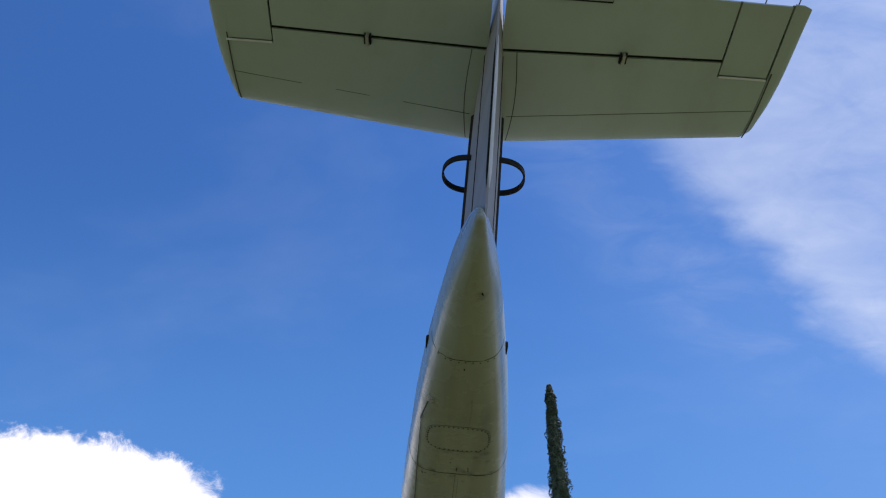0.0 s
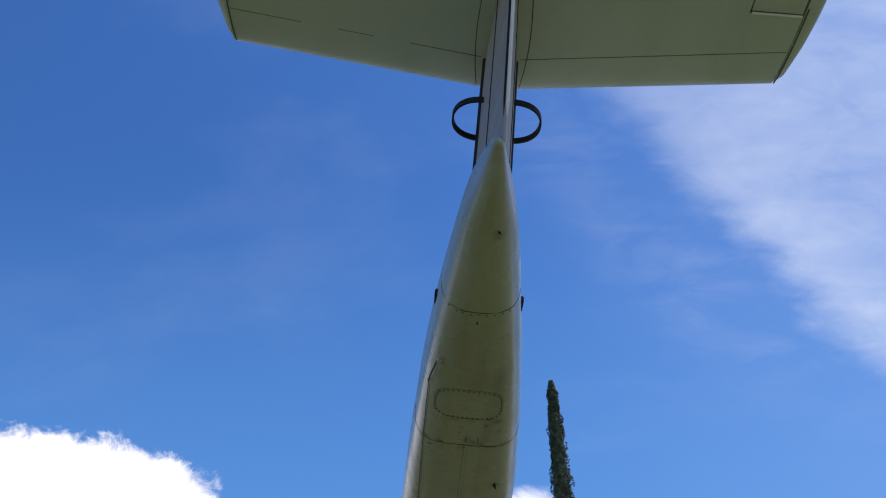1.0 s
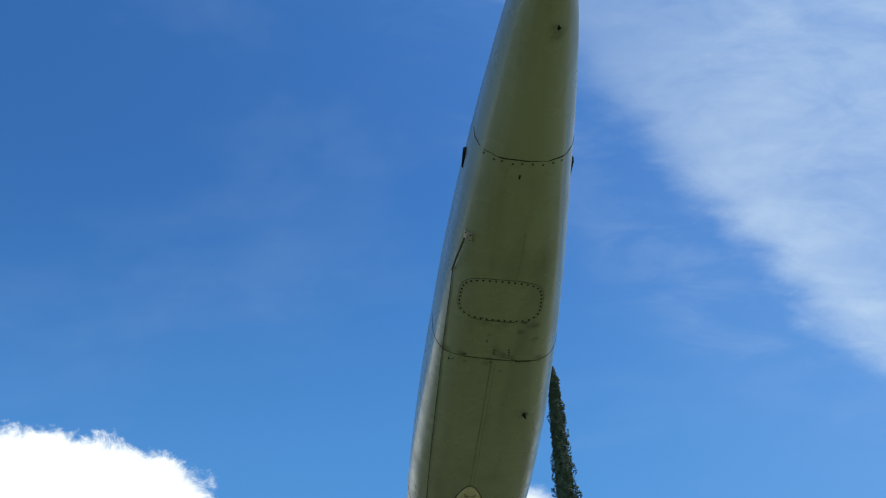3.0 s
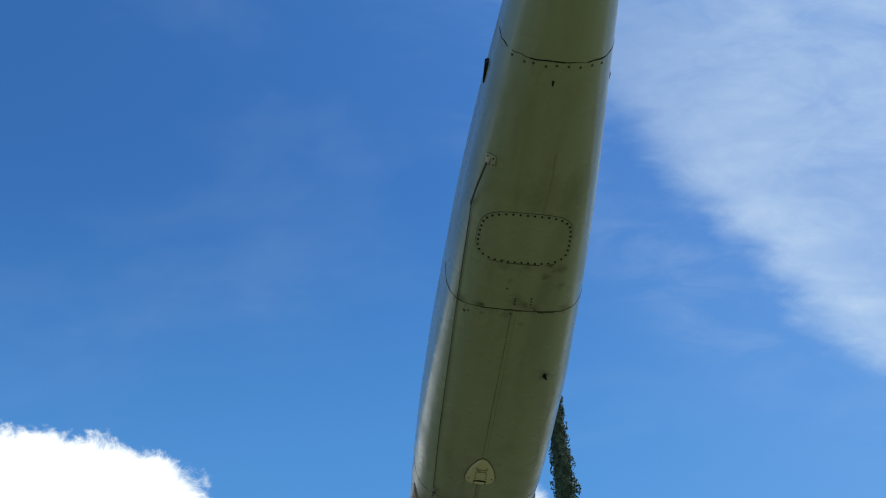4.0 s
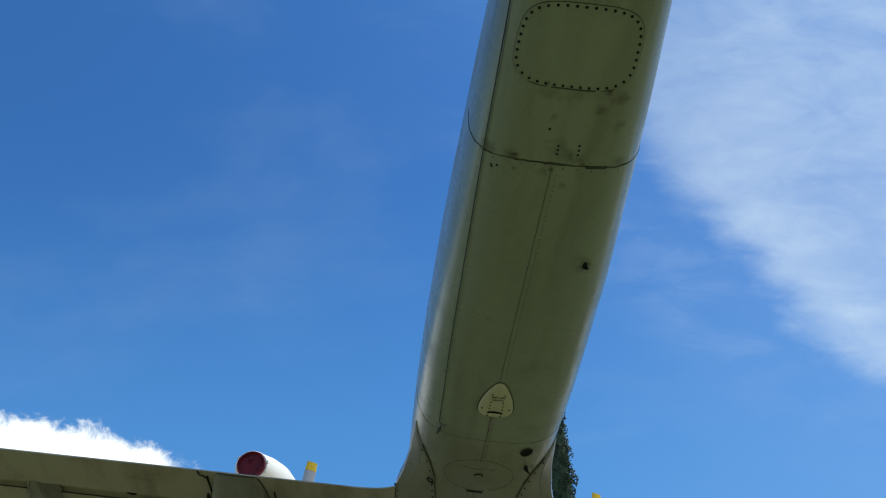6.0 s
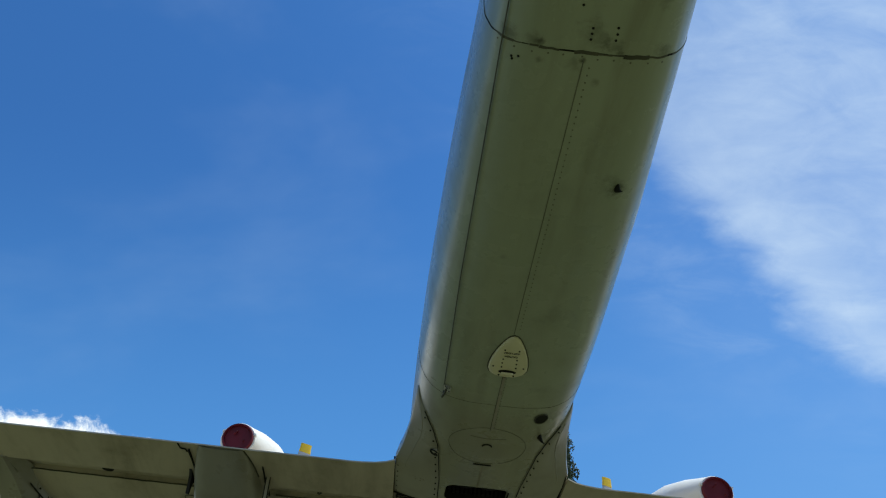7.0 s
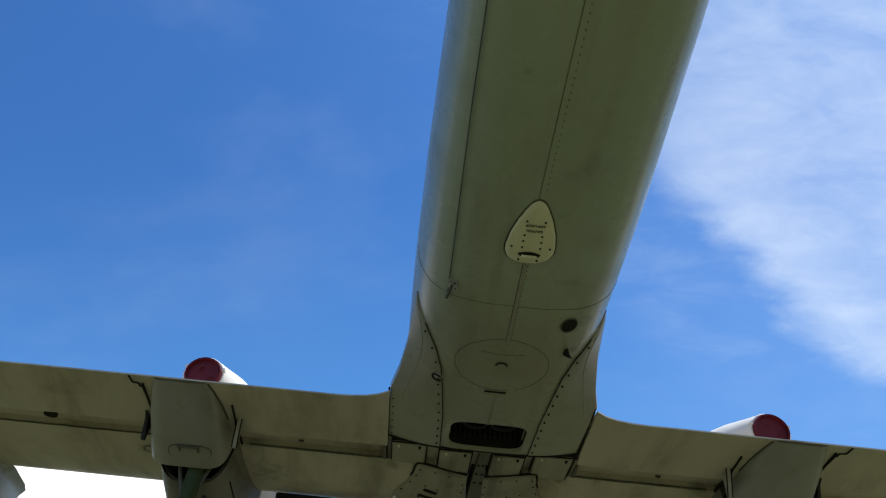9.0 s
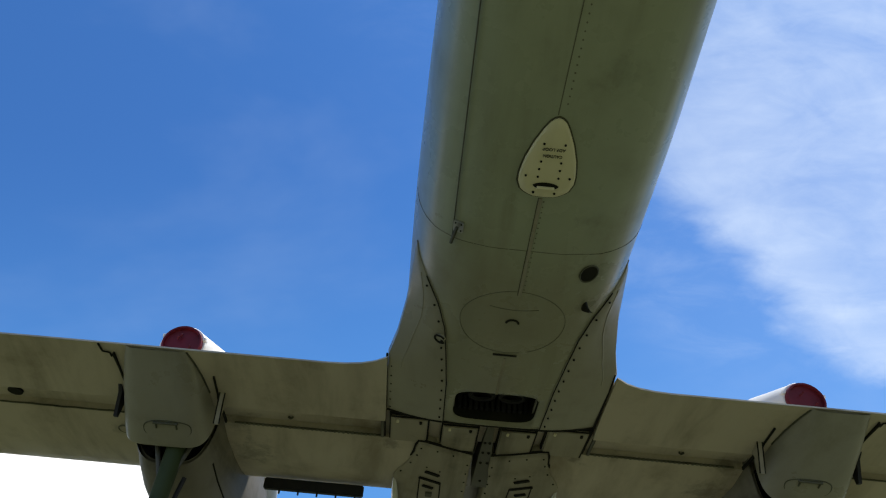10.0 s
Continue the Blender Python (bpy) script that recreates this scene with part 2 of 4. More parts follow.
# ---------------------------------------------------------------- mesh helpers


def part(name, bm, mat, parent=None, label="", flat=False, size=U):
    """One mesh object under a thing or a part; size scales the aircraft's units to metres."""
    if size != 1:
        bmesh.ops.scale(bm, vec=(size, size, size), verts=bm.verts)
    bmesh.ops.recalc_face_normals(bm, faces=bm.faces)
    me = bpy.data.meshes.new(name)
    bm.to_mesh(me)
    bm.free()
    if not flat:
        me.polygons.foreach_set("use_smooth", [True] * len(me.polygons))
        me.set_sharp_from_angle(angle=radians(35))
    me.materials.append(mat)
    ob = new(name, me)
    if parent:
        ob.parent = parent
    if label:
        ob["label"] = label
    return ob


def loft(rings, cap=True, bm=None, closed=True):
    bm = bm or bmesh.new()
    rows = [[bm.verts.new(p) for p in ring] for ring in rings]
    for a, b in zip(rows, rows[1:]):
        n = len(a)
        for i in range(n if closed else n - 1):
            bm.faces.new((a[i], a[(i + 1) % n], b[(i + 1) % n], b[i]))
    if cap and closed:
        bm.faces.new(rows[0][::-1])
        bm.faces.new(rows[-1])
    return bm


def box(bm, lo, hi, bevel=0.0):
    made = bmesh.ops.create_cube(bm, size=1)["verts"]
    for p in made:
        p.co = Vector(lo[i] + (p.co[i] + 0.5) * (hi[i] - lo[i]) for i in range(3))
    if bevel:
        edges = list({e for p in made for e in p.link_edges})
        bmesh.ops.bevel(bm, geom=edges, offset=bevel, segments=2, affect="EDGES")
    return bm


def tube(points, radius, sides=8, bm=None, radii=None):
    pts = [Vector(p) for p in points]
    rings = []
    for i, p in enumerate(pts):
        way = (pts[min(i + 1, len(pts) - 1)] - pts[max(i - 1, 0)]).normalized()
        side = way.cross((0.31, 0.17, 0.93)).normalized()
        up = side.cross(way)
        r = radii[i] if radii else radius
        rings.append([p + r * (math.cos(a) * side + math.sin(a) * up) for a in (2 * math.pi * k / sides for k in range(sides))])
    return loft(rings, bm=bm)


def table(rows, y, column):
    return float(np.interp(y, [r[0] for r in rows], [r[column] for r in rows]))


def eased(rows, y, column):
    """Smooth (Catmull-Rom) reading of a table with y in its first column."""
    ys = [r[0] for r in rows]
    y = min(max(y, ys[0]), ys[-1])
    i = min(max(int(np.searchsorted(ys, y)) - 1, 0), len(ys) - 2)
    p = [rows[min(max(k, 0), len(rows) - 1)] for k in (i - 1, i, i + 1, i + 2)]
    h = ys[i + 1] - ys[i]
    s = (y - ys[i]) / h
    m1 = (p[2][column] - p[0][column]) / max(p[2][0] - p[0][0], 1e-6) * h
    m2 = (p[3][column] - p[1][column]) / max(p[3][0] - p[1][0], 1e-6) * h
    a, b = p[1][column], p[2][column]
    return (2 * s**3 - 3 * s**2 + 1) * a + (s**3 - 2 * s**2 + s) * m1 + (-2 * s**3 + 3 * s**2) * b + (s**3 - s**2) * m2


# ---------------------------------------------------------------- ground

bm = bmesh.new()
bmesh.ops.create_grid(bm, x_segments=40, y_segments=40, size=2500)
GROUND = 0.30
bmesh.ops.translate(bm, vec=(0, 0, GROUND), verts=bm.verts)
tagged(part("ground", bm, GRASS, size=1), "sunlit mown lawn with an unseen dark brown patch added to dim bounced light", "lawn", kind="structure")

# ---------------------------------------------------------------- aircraft

aircraft = tagged(new("aircraft"), "weathered grey twin-propeller aircraft on display, seen from below", "aircraft")
aircraft.matrix_world = BANK

# y, half width, bottom, top
HULL = [(-2.41, 0.034, 4.345, 4.43), (-2.32, 0.056, 4.268, 4.56), (-2.15, 0.098, 4.216, 4.72), (-1.95, 0.149, 4.195, 4.80),
        (-1.45, 0.224, 4.185, 4.88), (-1.0, 0.276, 4.178, 4.96), (-0.5, 0.332, 4.168, 5.03), (0.1, 0.392, 4.157, 5.10),
        (0.5, 0.425, 4.150, 5.15), (1.0, 0.463, 4.138, 5.19), (1.5, 0.502, 4.125, 5.22), (2.1, 0.534, 4.107, 5.25),
        (2.7, 0.562, 4.075, 5.27), (3.2, 0.578, 4.04, 5.28), (3.7, 0.588, 4.00, 5.28), (4.3, 0.595, 3.985, 5.28), (4.87, 0.6, 3.98, 5.28)]


def hull_point(y, angle):
    """angle 0: straight down, positive towards +x; a lower half of circle-like section."""
    a, zb, zt = eased(HULL, y, 1), eased(HULL, y, 2), eased(HULL, y, 3)
    zc = zb + min(a * 1.02, (zt - zb) / 2)
    s, c = math.sin(angle), math.cos(angle)
    n = table([(-2.4, 2.0), (-1.5, 2.3), (-1.0, 2.8), (-0.5, 3.5), (0.5, 3.9), (2.5, 3.8), (3.3, 3.2), (3.7, 2.9), (4.3, 3.6), (4.87, 4.5)], y, 1)
    cx = table([(-2.4, -0.036), (-1.95, -0.040), (-1.5, -0.034), (-1.0, -0.029), (-0.4, -0.020), (0.6, -0.006), (1.5, 0.003), (2.7, 0.003), (3.4, 0.0)], y, 1)
    x = a * math.copysign(abs(s) ** (2 / n), s)
    z = zc - (zc - zb) * abs(c) ** (2 / n) if c > 0 else zc + (zt - zc) * abs(c) ** (2 / n)
    return Vector((x + cx, y, z))


def belly(x, y, off=0.0):
    """The point of the hull's underside at x, y, moved out by off."""
    lo, hi = -math.pi / 2, math.pi / 2
    for _ in range(30):
        mid = (lo + hi) / 2
        if hull_point(y, mid).x < x:
            lo = mid
        else:
            hi = mid
    p = hull_point(y, lo)
    n = (hull_point(y, lo + 0.01) - hull_point(y, lo - 0.01)).cross(Vector((0, 1, 0)))
    n = n if n.z < 0 else -n
    return p + n.normalized() * off


ys = [-2.41 + 7.20 * i / 122 for i in range(123)]
rings = [[hull_point(y, 2 * math.pi * k / 72) for k in range(72)] for y in ys]
end = [hull_point(-2.41, 2 * math.pi * k / 72) for k in range(72)]
mid = sum(end, Vector()) / 72
rings = [[mid + (p - mid) * f + Vector((0, -d, 0)) for p in end] for f, d in ((0.25, 0.036), (0.55, 0.031), (0.8, 0.021), (0.94, 0.010))] + rings
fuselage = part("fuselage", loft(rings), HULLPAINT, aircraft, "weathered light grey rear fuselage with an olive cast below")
FORE = [(4.86, 0.60, 4.13), (6.5, 0.60, 4.15), (8.2, 0.57, 4.2), (10.0, 0.45, 4.3), (11.4, 0.24, 4.4), (11.9, 0.06, 4.55)]
rings = []
for y, a, zb in FORE:
    zt = 5.28 - max(y - 8.2, 0) ** 2 * 0.045
    rings.append([(a * math.copysign(abs(math.sin(t)) ** 0.75, math.sin(t)), y, (zb + zt) / 2 - (zt - zb) / 2 * math.copysign(abs(math.cos(t)) ** 0.75, math.cos(t)))
                  for t in (2 * math.pi * k / 48 for k in range(48))])
fore = part("front_fuselage", loft(rings), PAINT, aircraft, "front fuselage ahead of the wing")


def foil(chord, thick, count=14, blunt=0.004):
    """Closed airfoil outline: (s from 0 leading to 1 trailing, half thickness), below then above."""
    def half(s):
        return thick * 5 * (0.2969 * math.sqrt(s) - 0.126 * s - 0.3516 * s * s + 0.2843 * s**3 - 0.1015 * s**4) + blunt * s
    ss = [(1 - math.cos(math.pi * i / count)) / 2 for i in range(count + 1)]
    return [(s, -half(s)) for s in ss] + [(s, half(s)) for s in reversed(ss[1:])]


# tail fin: z, leading edge, trailing edge, half thickness
FIN = [(4.50, 0.2, -2.30, 0.125), (4.9, -0.25, -2.36, 0.125), (5.4, -0.60, -2.45, 0.122), (6.0, -0.90, -2.54, 0.118),
       (6.4, -1.10, -2.60, 0.112), (6.75, -1.35, -2.66, 0.07), (6.85, -1.6, -2.66, 0.03)]


def fin_ring(z, grow=0.0, stop=1.0):
    le, te, t = (table(FIN, z, k) for k in (1, 2, 3))
    out = []
    for s, h in foil(1, t * 2):
        s = min(s, stop)
        out.append((math.copysign(abs(h) + grow, h) if h else 0.0, le + (te - le) * s, z))
    return out


fin = part("tail_fin", loft([fin_ring(z) for z in (4.5, 4.9, 5.4, 6.0, 6.4, 6.6, 6.75, 6.85)]), FINGREY, aircraft, "blue-grey upright tail fin and rudder")


def strip(points, normals, width, lift, mat, name, parent, label=""):
    """A thin raised band along points on a surface."""
    rings = []
    pts = [Vector(p) for p in points]
    for i, p in enumerate(pts):
        way = (pts[min(i + 1, len(pts) - 1)] - pts[max(i - 1, 0)]).normalized()
        n = Vector(normals[i] if isinstance(normals, list) else normals)
        side = way.cross(n).normalized() * width / 2
        rings.append([p - side - n * 0.006, p + side - n * 0.006, p + side * 0.7 + n * lift, p - side * 0.7 + n * lift])
    return part(name, loft(rings), mat, parent, label)


for sx in (-1, 1):
    pts = [(sx * table(FIN, z, 3) * 1.0, table(FIN, z, 1) + 0.31 * (table(FIN, z, 2) - table(FIN, z, 1)), z) for z in np.linspace(4.75, 6.65, 16)]
    strip(pts, (sx, 0, 0), 0.16, 0.021, DARK, "boot_strip", fin, "black rubber edge strip")

for sx in (-1, 1):
    pts = []
    for z in np.linspace(4.62, 6.7, 16):
        ring = fin_ring(z)
        q = min((p for p in ring if p[0] * sx > 0), key=lambda p: abs(p[1] - (table(FIN, z, 1) + 0.74 * (table(FIN, z, 2) - table(FIN, z, 1)))))
        pts.append(q)
    strip(pts, (sx, 0, 0), 0.035, 0.004, GAP, "rudder_gap", fin)
# loop aerials on both sides of the fin
for sx in (-1, 1):
    rings = []
    for k in range(33):
        a = math.pi / 2 - math.pi * k / 32
        c, q = max(math.cos(a), 0.0) ** 0.86, math.copysign(abs(math.sin(a)) ** 0.9, math.sin(a))
        rings.append([(sx * (0.095 + (0.222 + g) * c), -1.463 + (0.178 + g) * q, 5.735 + h) for g, h in ((-0.007, -0.026), (0.007, -0.026), (0.007, 0.026), (-0.007, 0.026))])
    part("loop_aerial", loft(rings), DARK, fin, "black loop aerial of flat band")
# narrow balance tab along the rudder's rear edge, with the slot beside it
for x, r, mat, name in ((0.008, 0.012, WHITE, "rudder_tab"), (-0.010, 0.007, GAP, "tab_slot")):
    zz = np.linspace(4.72, 6.02, 12)
    part(name, tube([(x, table(FIN, z, 2) + 0.002, z) for z in zz], 0, 8, radii=[float(r * min(1, (z - 4.70) * 8, (6.06 - z) * 3)) for z in zz]), mat, fin)

# tailplane: half span stations x, leading edge, trailing edge
LE_Z = 6.385


def stab_le(x):
    return -1.258 - 0.131 * abs(x)


def stab_te(x):
    return -2.76 + 0.02 * abs(x)


def stab_hinge(x):
    return -2.205 - 0.030 * abs(x)


def stab_section(x, s0, s1, squeeze=1.0):
    le, te = stab_le(x), stab_te(x)
    lo, hi = (s0 - le) / (te - le), (s1 - le) / (te - le)
    pts = []
    n = 14
    ss = [lo + (hi - lo) * (1 - math.cos(math.pi * i / n)) / 2 for i in range(n + 1)]

    def h(s):
        s = min(max(s, 0), 1)
        return 0.62 * 0.13 * 1.45 * 5 * (0.2969 * math.sqrt(s) - 0.126 * s - 0.3516 * s * s + 0.2843 * s**3 - 0.1015 * s**4) + 0.006 * (s > 0.01)
    z = LE_Z - 0.01
    for s in ss:
        pts.append((x, le + (te - le) * s, z - squeeze * h(s) * 1.25))
    for s in reversed(ss):
        pts.append((x, le + (te - le) * s, z + squeeze * h(s) * 0.9))
    return pts


for sx in (-1, 1):
    xs = [0.06, 0.3, 0.7, 1.1, 1.5, 1.69]
    stab = part("tailplane", loft([stab_section(sx * x, stab_le(x), stab_hinge(x)) for x in xs]), TAILPAINT, aircraft, "olive-grey tailplane half")
    part("tailplane_end", loft([stab_section(sx * x, stab_le(x), -2.136) for x in (1.6902, 1.85, 2.0625)]), TAILPAINT, stab)
    tips = [(2.040, 1.0), (2.10, 0.92), (2.135, 0.75), (2.155, 0.45), (2.162, 0.15)]
    rings = []
    for x, q in tips:
        k = max(x - 2.064, 0) / 0.098
        le, te = -1.528 - 0.50 * k**2.0, -2.735 + 0.03 * k**2
        rings.append([(sx * x + (0.028 if sx > 0 else 0.01), le + (te - le) * s, LE_Z - 0.01 + q * hh * 0.95) for s, hh in foil(1, 0.17)])
    part("tip_cap", loft(rings), TAILPAINT, stab)
    rim = [(sx * (2.042 + 0.037 * (sx > 0)), y, min(p[2] for p in stab_section(2.06, y - 0.001, y + 0.001)) - 0.004) for y in np.linspace(-2.20, -1.56, 12)]
    part("tip_joint", tube(rim, 0.005, 6), SOOT, stab)
    elev = part("elevator", loft([stab_section(sx * x, stab_hinge(x) - 0.028, stab_te(x)) for x in (0.05, 0.5, 1.1, 1.5, 1.685)]), TAILPAINT, aircraft, "olive-grey elevator half")
    part("balance_horn", loft([stab_section(sx * x, -2.158, stab_te(x)) for x in (1.70, 1.85, 2.052)]), TAILPAINT, elev)
    bm = box(bmesh.new(), (sx * 0.96 - 0.012, -2.285, 6.262), (sx * 0.96 + 0.012, -2.195, 6.325), 0.004)
    bracket = part("hinge_bracket", bm, METAL, elev)
    for q in (-0.021, 0.021):
        part("bracket_slot", box(bmesh.new(), (sx * 0.96 + q - 0.006, -2.28, 6.285), (sx * 0.96 + q + 0.006, -2.20, 6.325)), GAP, bracket)
    bm = loft([[(sx * x, stab_hinge(x) + 0.03, z) for z in (6.33, 6.40)] + [(sx * x, stab_hinge(x) - 0.065, z) for z in (6.40, 6.33)] for x in (0.05, 0.6, 1.2, 1.694)])
    part("hinge_gap", bm, GAP, stab)
    part("horn_gap", box(bmesh.new(), (min(sx * 1.69, sx * 2.06), -2.17, 6.34), (max(sx * 1.69, sx * 2.06), -2.125, 6.40)), GAP, stab)
    part("horn_gap", box(bmesh.new(), (min(sx * 1.68, sx * 1.705), -2.50, 6.352), (max(sx * 1.68, sx * 1.705), -2.13, 6.388)), GAP, stab)
    part("horn_gap", box(bmesh.new(), (min(sx * 2.045, sx * 2.068), -2.50, 6.355), (max(sx * 2.045, sx * 2.068), -2.125, 6.385)), GAP, stab)
    for x0 in (1.684, 2.049):
        part("horn_gap", box(bmesh.new(), (min(sx * x0, sx * (x0 + 0.017)), -2.728, 6.366), (max(sx * x0, sx * (x0 + 0.017)), -2.501, 6.376)), SEAM, stab)
    part("horn_lip", tube([(sx * 1.70, -2.148, 6.292), (sx * 2.05, -2.148, 6.292)], 0.0085, 6), WHITE, stab)
    col = [(sx * (0.17 + 0.03 * math.sin(math.pi * q)), -1.33 - 0.88 * q) for q in np.linspace(0, 1, 12)]
    strip([(x, y, min(p[2] for p in stab_section(x, y - 0.001, y + 0.001))) for x, y in col], (0, 0, -1), 0.009, 0.002, SOOT, "root_joint", stab)
    pts = [(sx * x, stab_le(x) - 0.33, 0) for x in np.linspace(0.15, 2.05, 8)]
    seam = [(p[0], p[1], min(q[2] for q in stab_section(p[0], p[1] - 0.001, p[1] + 0.001))) for p in pts]
    for a, b in (((0, 3), (3, 5), (5, 8)) if sx < 0 else ((0, 8),)):
        strip(seam[a:b], (0, 0, -1), 0.006 if a else 0.008, 0.0015, SEAM, "skin_joint", stab)
    for k, x in enumerate((1.86, 2.09)):
        p = Vector((sx * x, -2.70, LE_Z))
        part("static_wick", tube([p, p + Vector((sx * 0.01, -0.16, 0.03))], 0.004, 6), DARK, elev)

part("tab_gap", tube([(0.36, -2.76, 6.352), (0.36, -2.665, 6.338), (0.80, -2.665, 6.338), (0.80, -2.76, 6.352)], 0.006, 6), GAP, elev)

# ---------------------------------------------------------------- wings and nacelles


FLAPS = {}
FILLET = [(3.42, 0.545), (3.50, 0.522), (3.56, 0.470), (3.69, 0.405), (3.845, 0.360), (4.05, 0.338), (4.35, 0.314), (4.86, 0.302)]


def wing_z(x):
    return 4.03


def fillet_rim(y):
    return (table([(3.42, 0.545), (3.48, 0.556), (3.8, 0.578), (4.05, 0.62), (4.15, 0.645), (4.22, 0.666), (4.86, 0.666)], y, 1),
            table([(3.42, 4.27), (3.48, 4.245), (3.8, 4.17), (4.05, 4.115), (4.22, 4.08), (4.4, 4.055), (4.86, 4.04)], y, 1))


def fillet_point(sx, y, q, off=0.0):
    """On the wing root fillet, q from 0 at its inner edge to 1 at the rim."""
    inner = belly(table(FILLET, y, 1), y, 0.005)
    xo, zo = fillet_rim(y)
    return Vector((sx * (inner.x + (xo - inner.x) * q), y, inner.z + (zo - inner.z) * q**1.7 - off))


for sx in (-1, 1):
    rings = []
    for x in (0.27, 0.6, 0.7, 1.2, 1.8, 2.4, 3.2, 4.5, 6.6):
        z = wing_z(x)
        prof = [(5.15, z + 0.045), (5.16, z - 0.005), (5.35, z - 0.04), (5.6, z - 0.05), (5.85, z - 0.035), (6.0, z - 0.005), (6.08, z + 0.035),
                (6.12, z + 0.09), (6.08, z + 0.15), (5.9, z + 0.21), (5.5, z + 0.25), (5.1, z + 0.24), (4.7, z + 0.17)]
        prof += [(4.7, z + 0.09)]
        rings.append([(sx * x, y, zz) for y, zz in prof])
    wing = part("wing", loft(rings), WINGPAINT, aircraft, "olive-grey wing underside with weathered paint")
    rings = []
    for x, te in ((0.67, 4.22), (0.74, 4.275), (0.82, 4.31), (0.92, 4.33), (1.02, 4.338), (1.4, 4.338), (2.2, 4.34), (2.9, 4.345), (4.5, 4.36), (6.5, 4.38)):
        z = wing_z(x)
        prof = [(te, z + 0.022), (4.55, z + 0.006), (4.765, z - 0.012), (4.885, z - 0.034), (4.892, z + 0.022), (5.0, z + 0.03), (5.12, z + 0.032), (5.125, z + 0.05), (4.9, z + 0.11), (4.6, z + 0.10), (te, z + 0.032)]
        rings.append([(sx * x, y, zz) for y, zz in prof])
    FLAPS[sx] = flap = part("flap", loft(rings), WINGPAINT, aircraft, "olive-grey trailing flap")
    # wing root fillet
    rings = []
    for k in range(25):
        y = 3.42 + (4.79 - 3.42) * k / 24
        xo, zo = fillet_rim(y)
        inner = belly(table(FILLET, y, 1), y, 0.005)
        ring = [fillet_point(sx, y, q) for q in (0, 0.2, 0.4, 0.6, 0.8, 0.95, 1.0)]
        up = zo + 0.03
        ring += [(sx * (xo + 0.004), y, up), (sx * xo * 0.97, y, up + 0.1), (sx * min(xo, 0.57), y, up + 0.3), (sx * 0.3, y, up + 0.3), (sx * inner.x * 0.8, y, inner.z + 0.06)]
        rings.append(ring)
    part("root_fillet", loft(rings), PAINT, wing)

    # engine nacelle, with the exhaust pipe above the wing
    cx = sx * 2.0
    rows = [(4.345, 0.175, 4.035, 4.06), (4.45, 0.208, 3.985, 4.08), (4.6, 0.240, 3.91, 4.1), (4.8, 0.264, 3.82, 4.1), (4.93, 0.277, 3.765, 4.1), (5.0, 0.282, 3.745, 4.1)]
    outer = []
    for grow, flip in ((0.0, 1), (-0.018, -1)):
        for y, a, lo, hi in rows[::flip]:
            outer.append([(cx + sx * 0.04 + (a + grow) * math.copysign(abs(math.cos(t)) ** table([(4.345, 0.5), (5.0, 0.36)], y, 1), math.cos(t)), y,
                           hi - (hi - lo + grow) * abs(math.sin(t)) ** table([(4.345, 0.7), (5.0, 0.5)], y, 1)) for t in (math.pi * (1 + k / 30) for k in range(31))])
    bm = loft(outer, closed=False, cap=False)
    nac = part("gear_fairing", bm, PAINT, aircraft, "olive-grey landing gear fairing under the wing, open in front")
    rows = [(5.16, 0.287, 3.70), (5.3, 0.297, 3.64), (5.5, 0.308, 3.59), (5.9, 0.32, 3.56), (6.4, 0.32, 3.60), (7.0, 0.30, 3.85), (7.7, 0.22, 4.25)]
    rings = []
    for grow, flip in ((0.0, 1), (-0.02, -1)):
        for y, a, lo in rows[::flip]:
            rings.append([(cx + sx * 0.035 + (a + grow) * math.copysign(abs(math.cos(t)) ** 0.6, math.cos(t)), y - 0.13 * (1 - abs(math.sin(t))) * (y < 5.2),
                           4.3 - (4.3 - lo + grow) * abs(math.sin(t)) ** 0.7) for t in (math.pi * (1 + k / 30) for k in range(31))])
    cowl = part("lower_cowling", loft(rings, closed=False, cap=False), COWL, aircraft, "streaked olive lower engine cowling, darkened for the shade under the wing")
    seam = []
    for y, a, lo in rows[1:5]:
        t = math.pi * (1.24 if sx > 0 else 1.76)
        seam.append((cx + sx * 0.035 + a * math.copysign(abs(math.cos(t)) ** 0.6, math.cos(t)), y, 4.3 - (4.3 - lo) * abs(math.sin(t)) ** 0.7 - 0.002))
    part("cowling_joint", tube(seam, 0.006, 6), GAP, cowl)
    part("well_lining", box(bmesh.new(), (cx - 0.20 + sx * 0.035, 5.40, 3.80), (cx + 0.20 + sx * 0.035, 5.42, 4.05)), GAP, nac)
    part("gear_well", box(bmesh.new(), (cx - 0.215 + sx * 0.038, 4.95, 3.985), (cx + 0.215 + sx * 0.038, 5.44, 4.02)), GAP, nac)
    # hinged flap edges and struts beside the fairing
    for side in (-1, 1):
        e = cx + side * (0.30 if side == sx else 0.272)
        bm = loft([[(e - 0.005, y, z), (e + 0.005, y, z), (e + 0.005, y, z + 0.02), (e - 0.005, y, z + 0.02)] for y, z in (((4.42, 4.026),) if side == sx else ()) + ((4.58, 4.022), (4.76, 4.008), (4.80, 3.995), (5.12, 4.0))])
        part("flap_gap", bm, GAP, nac)
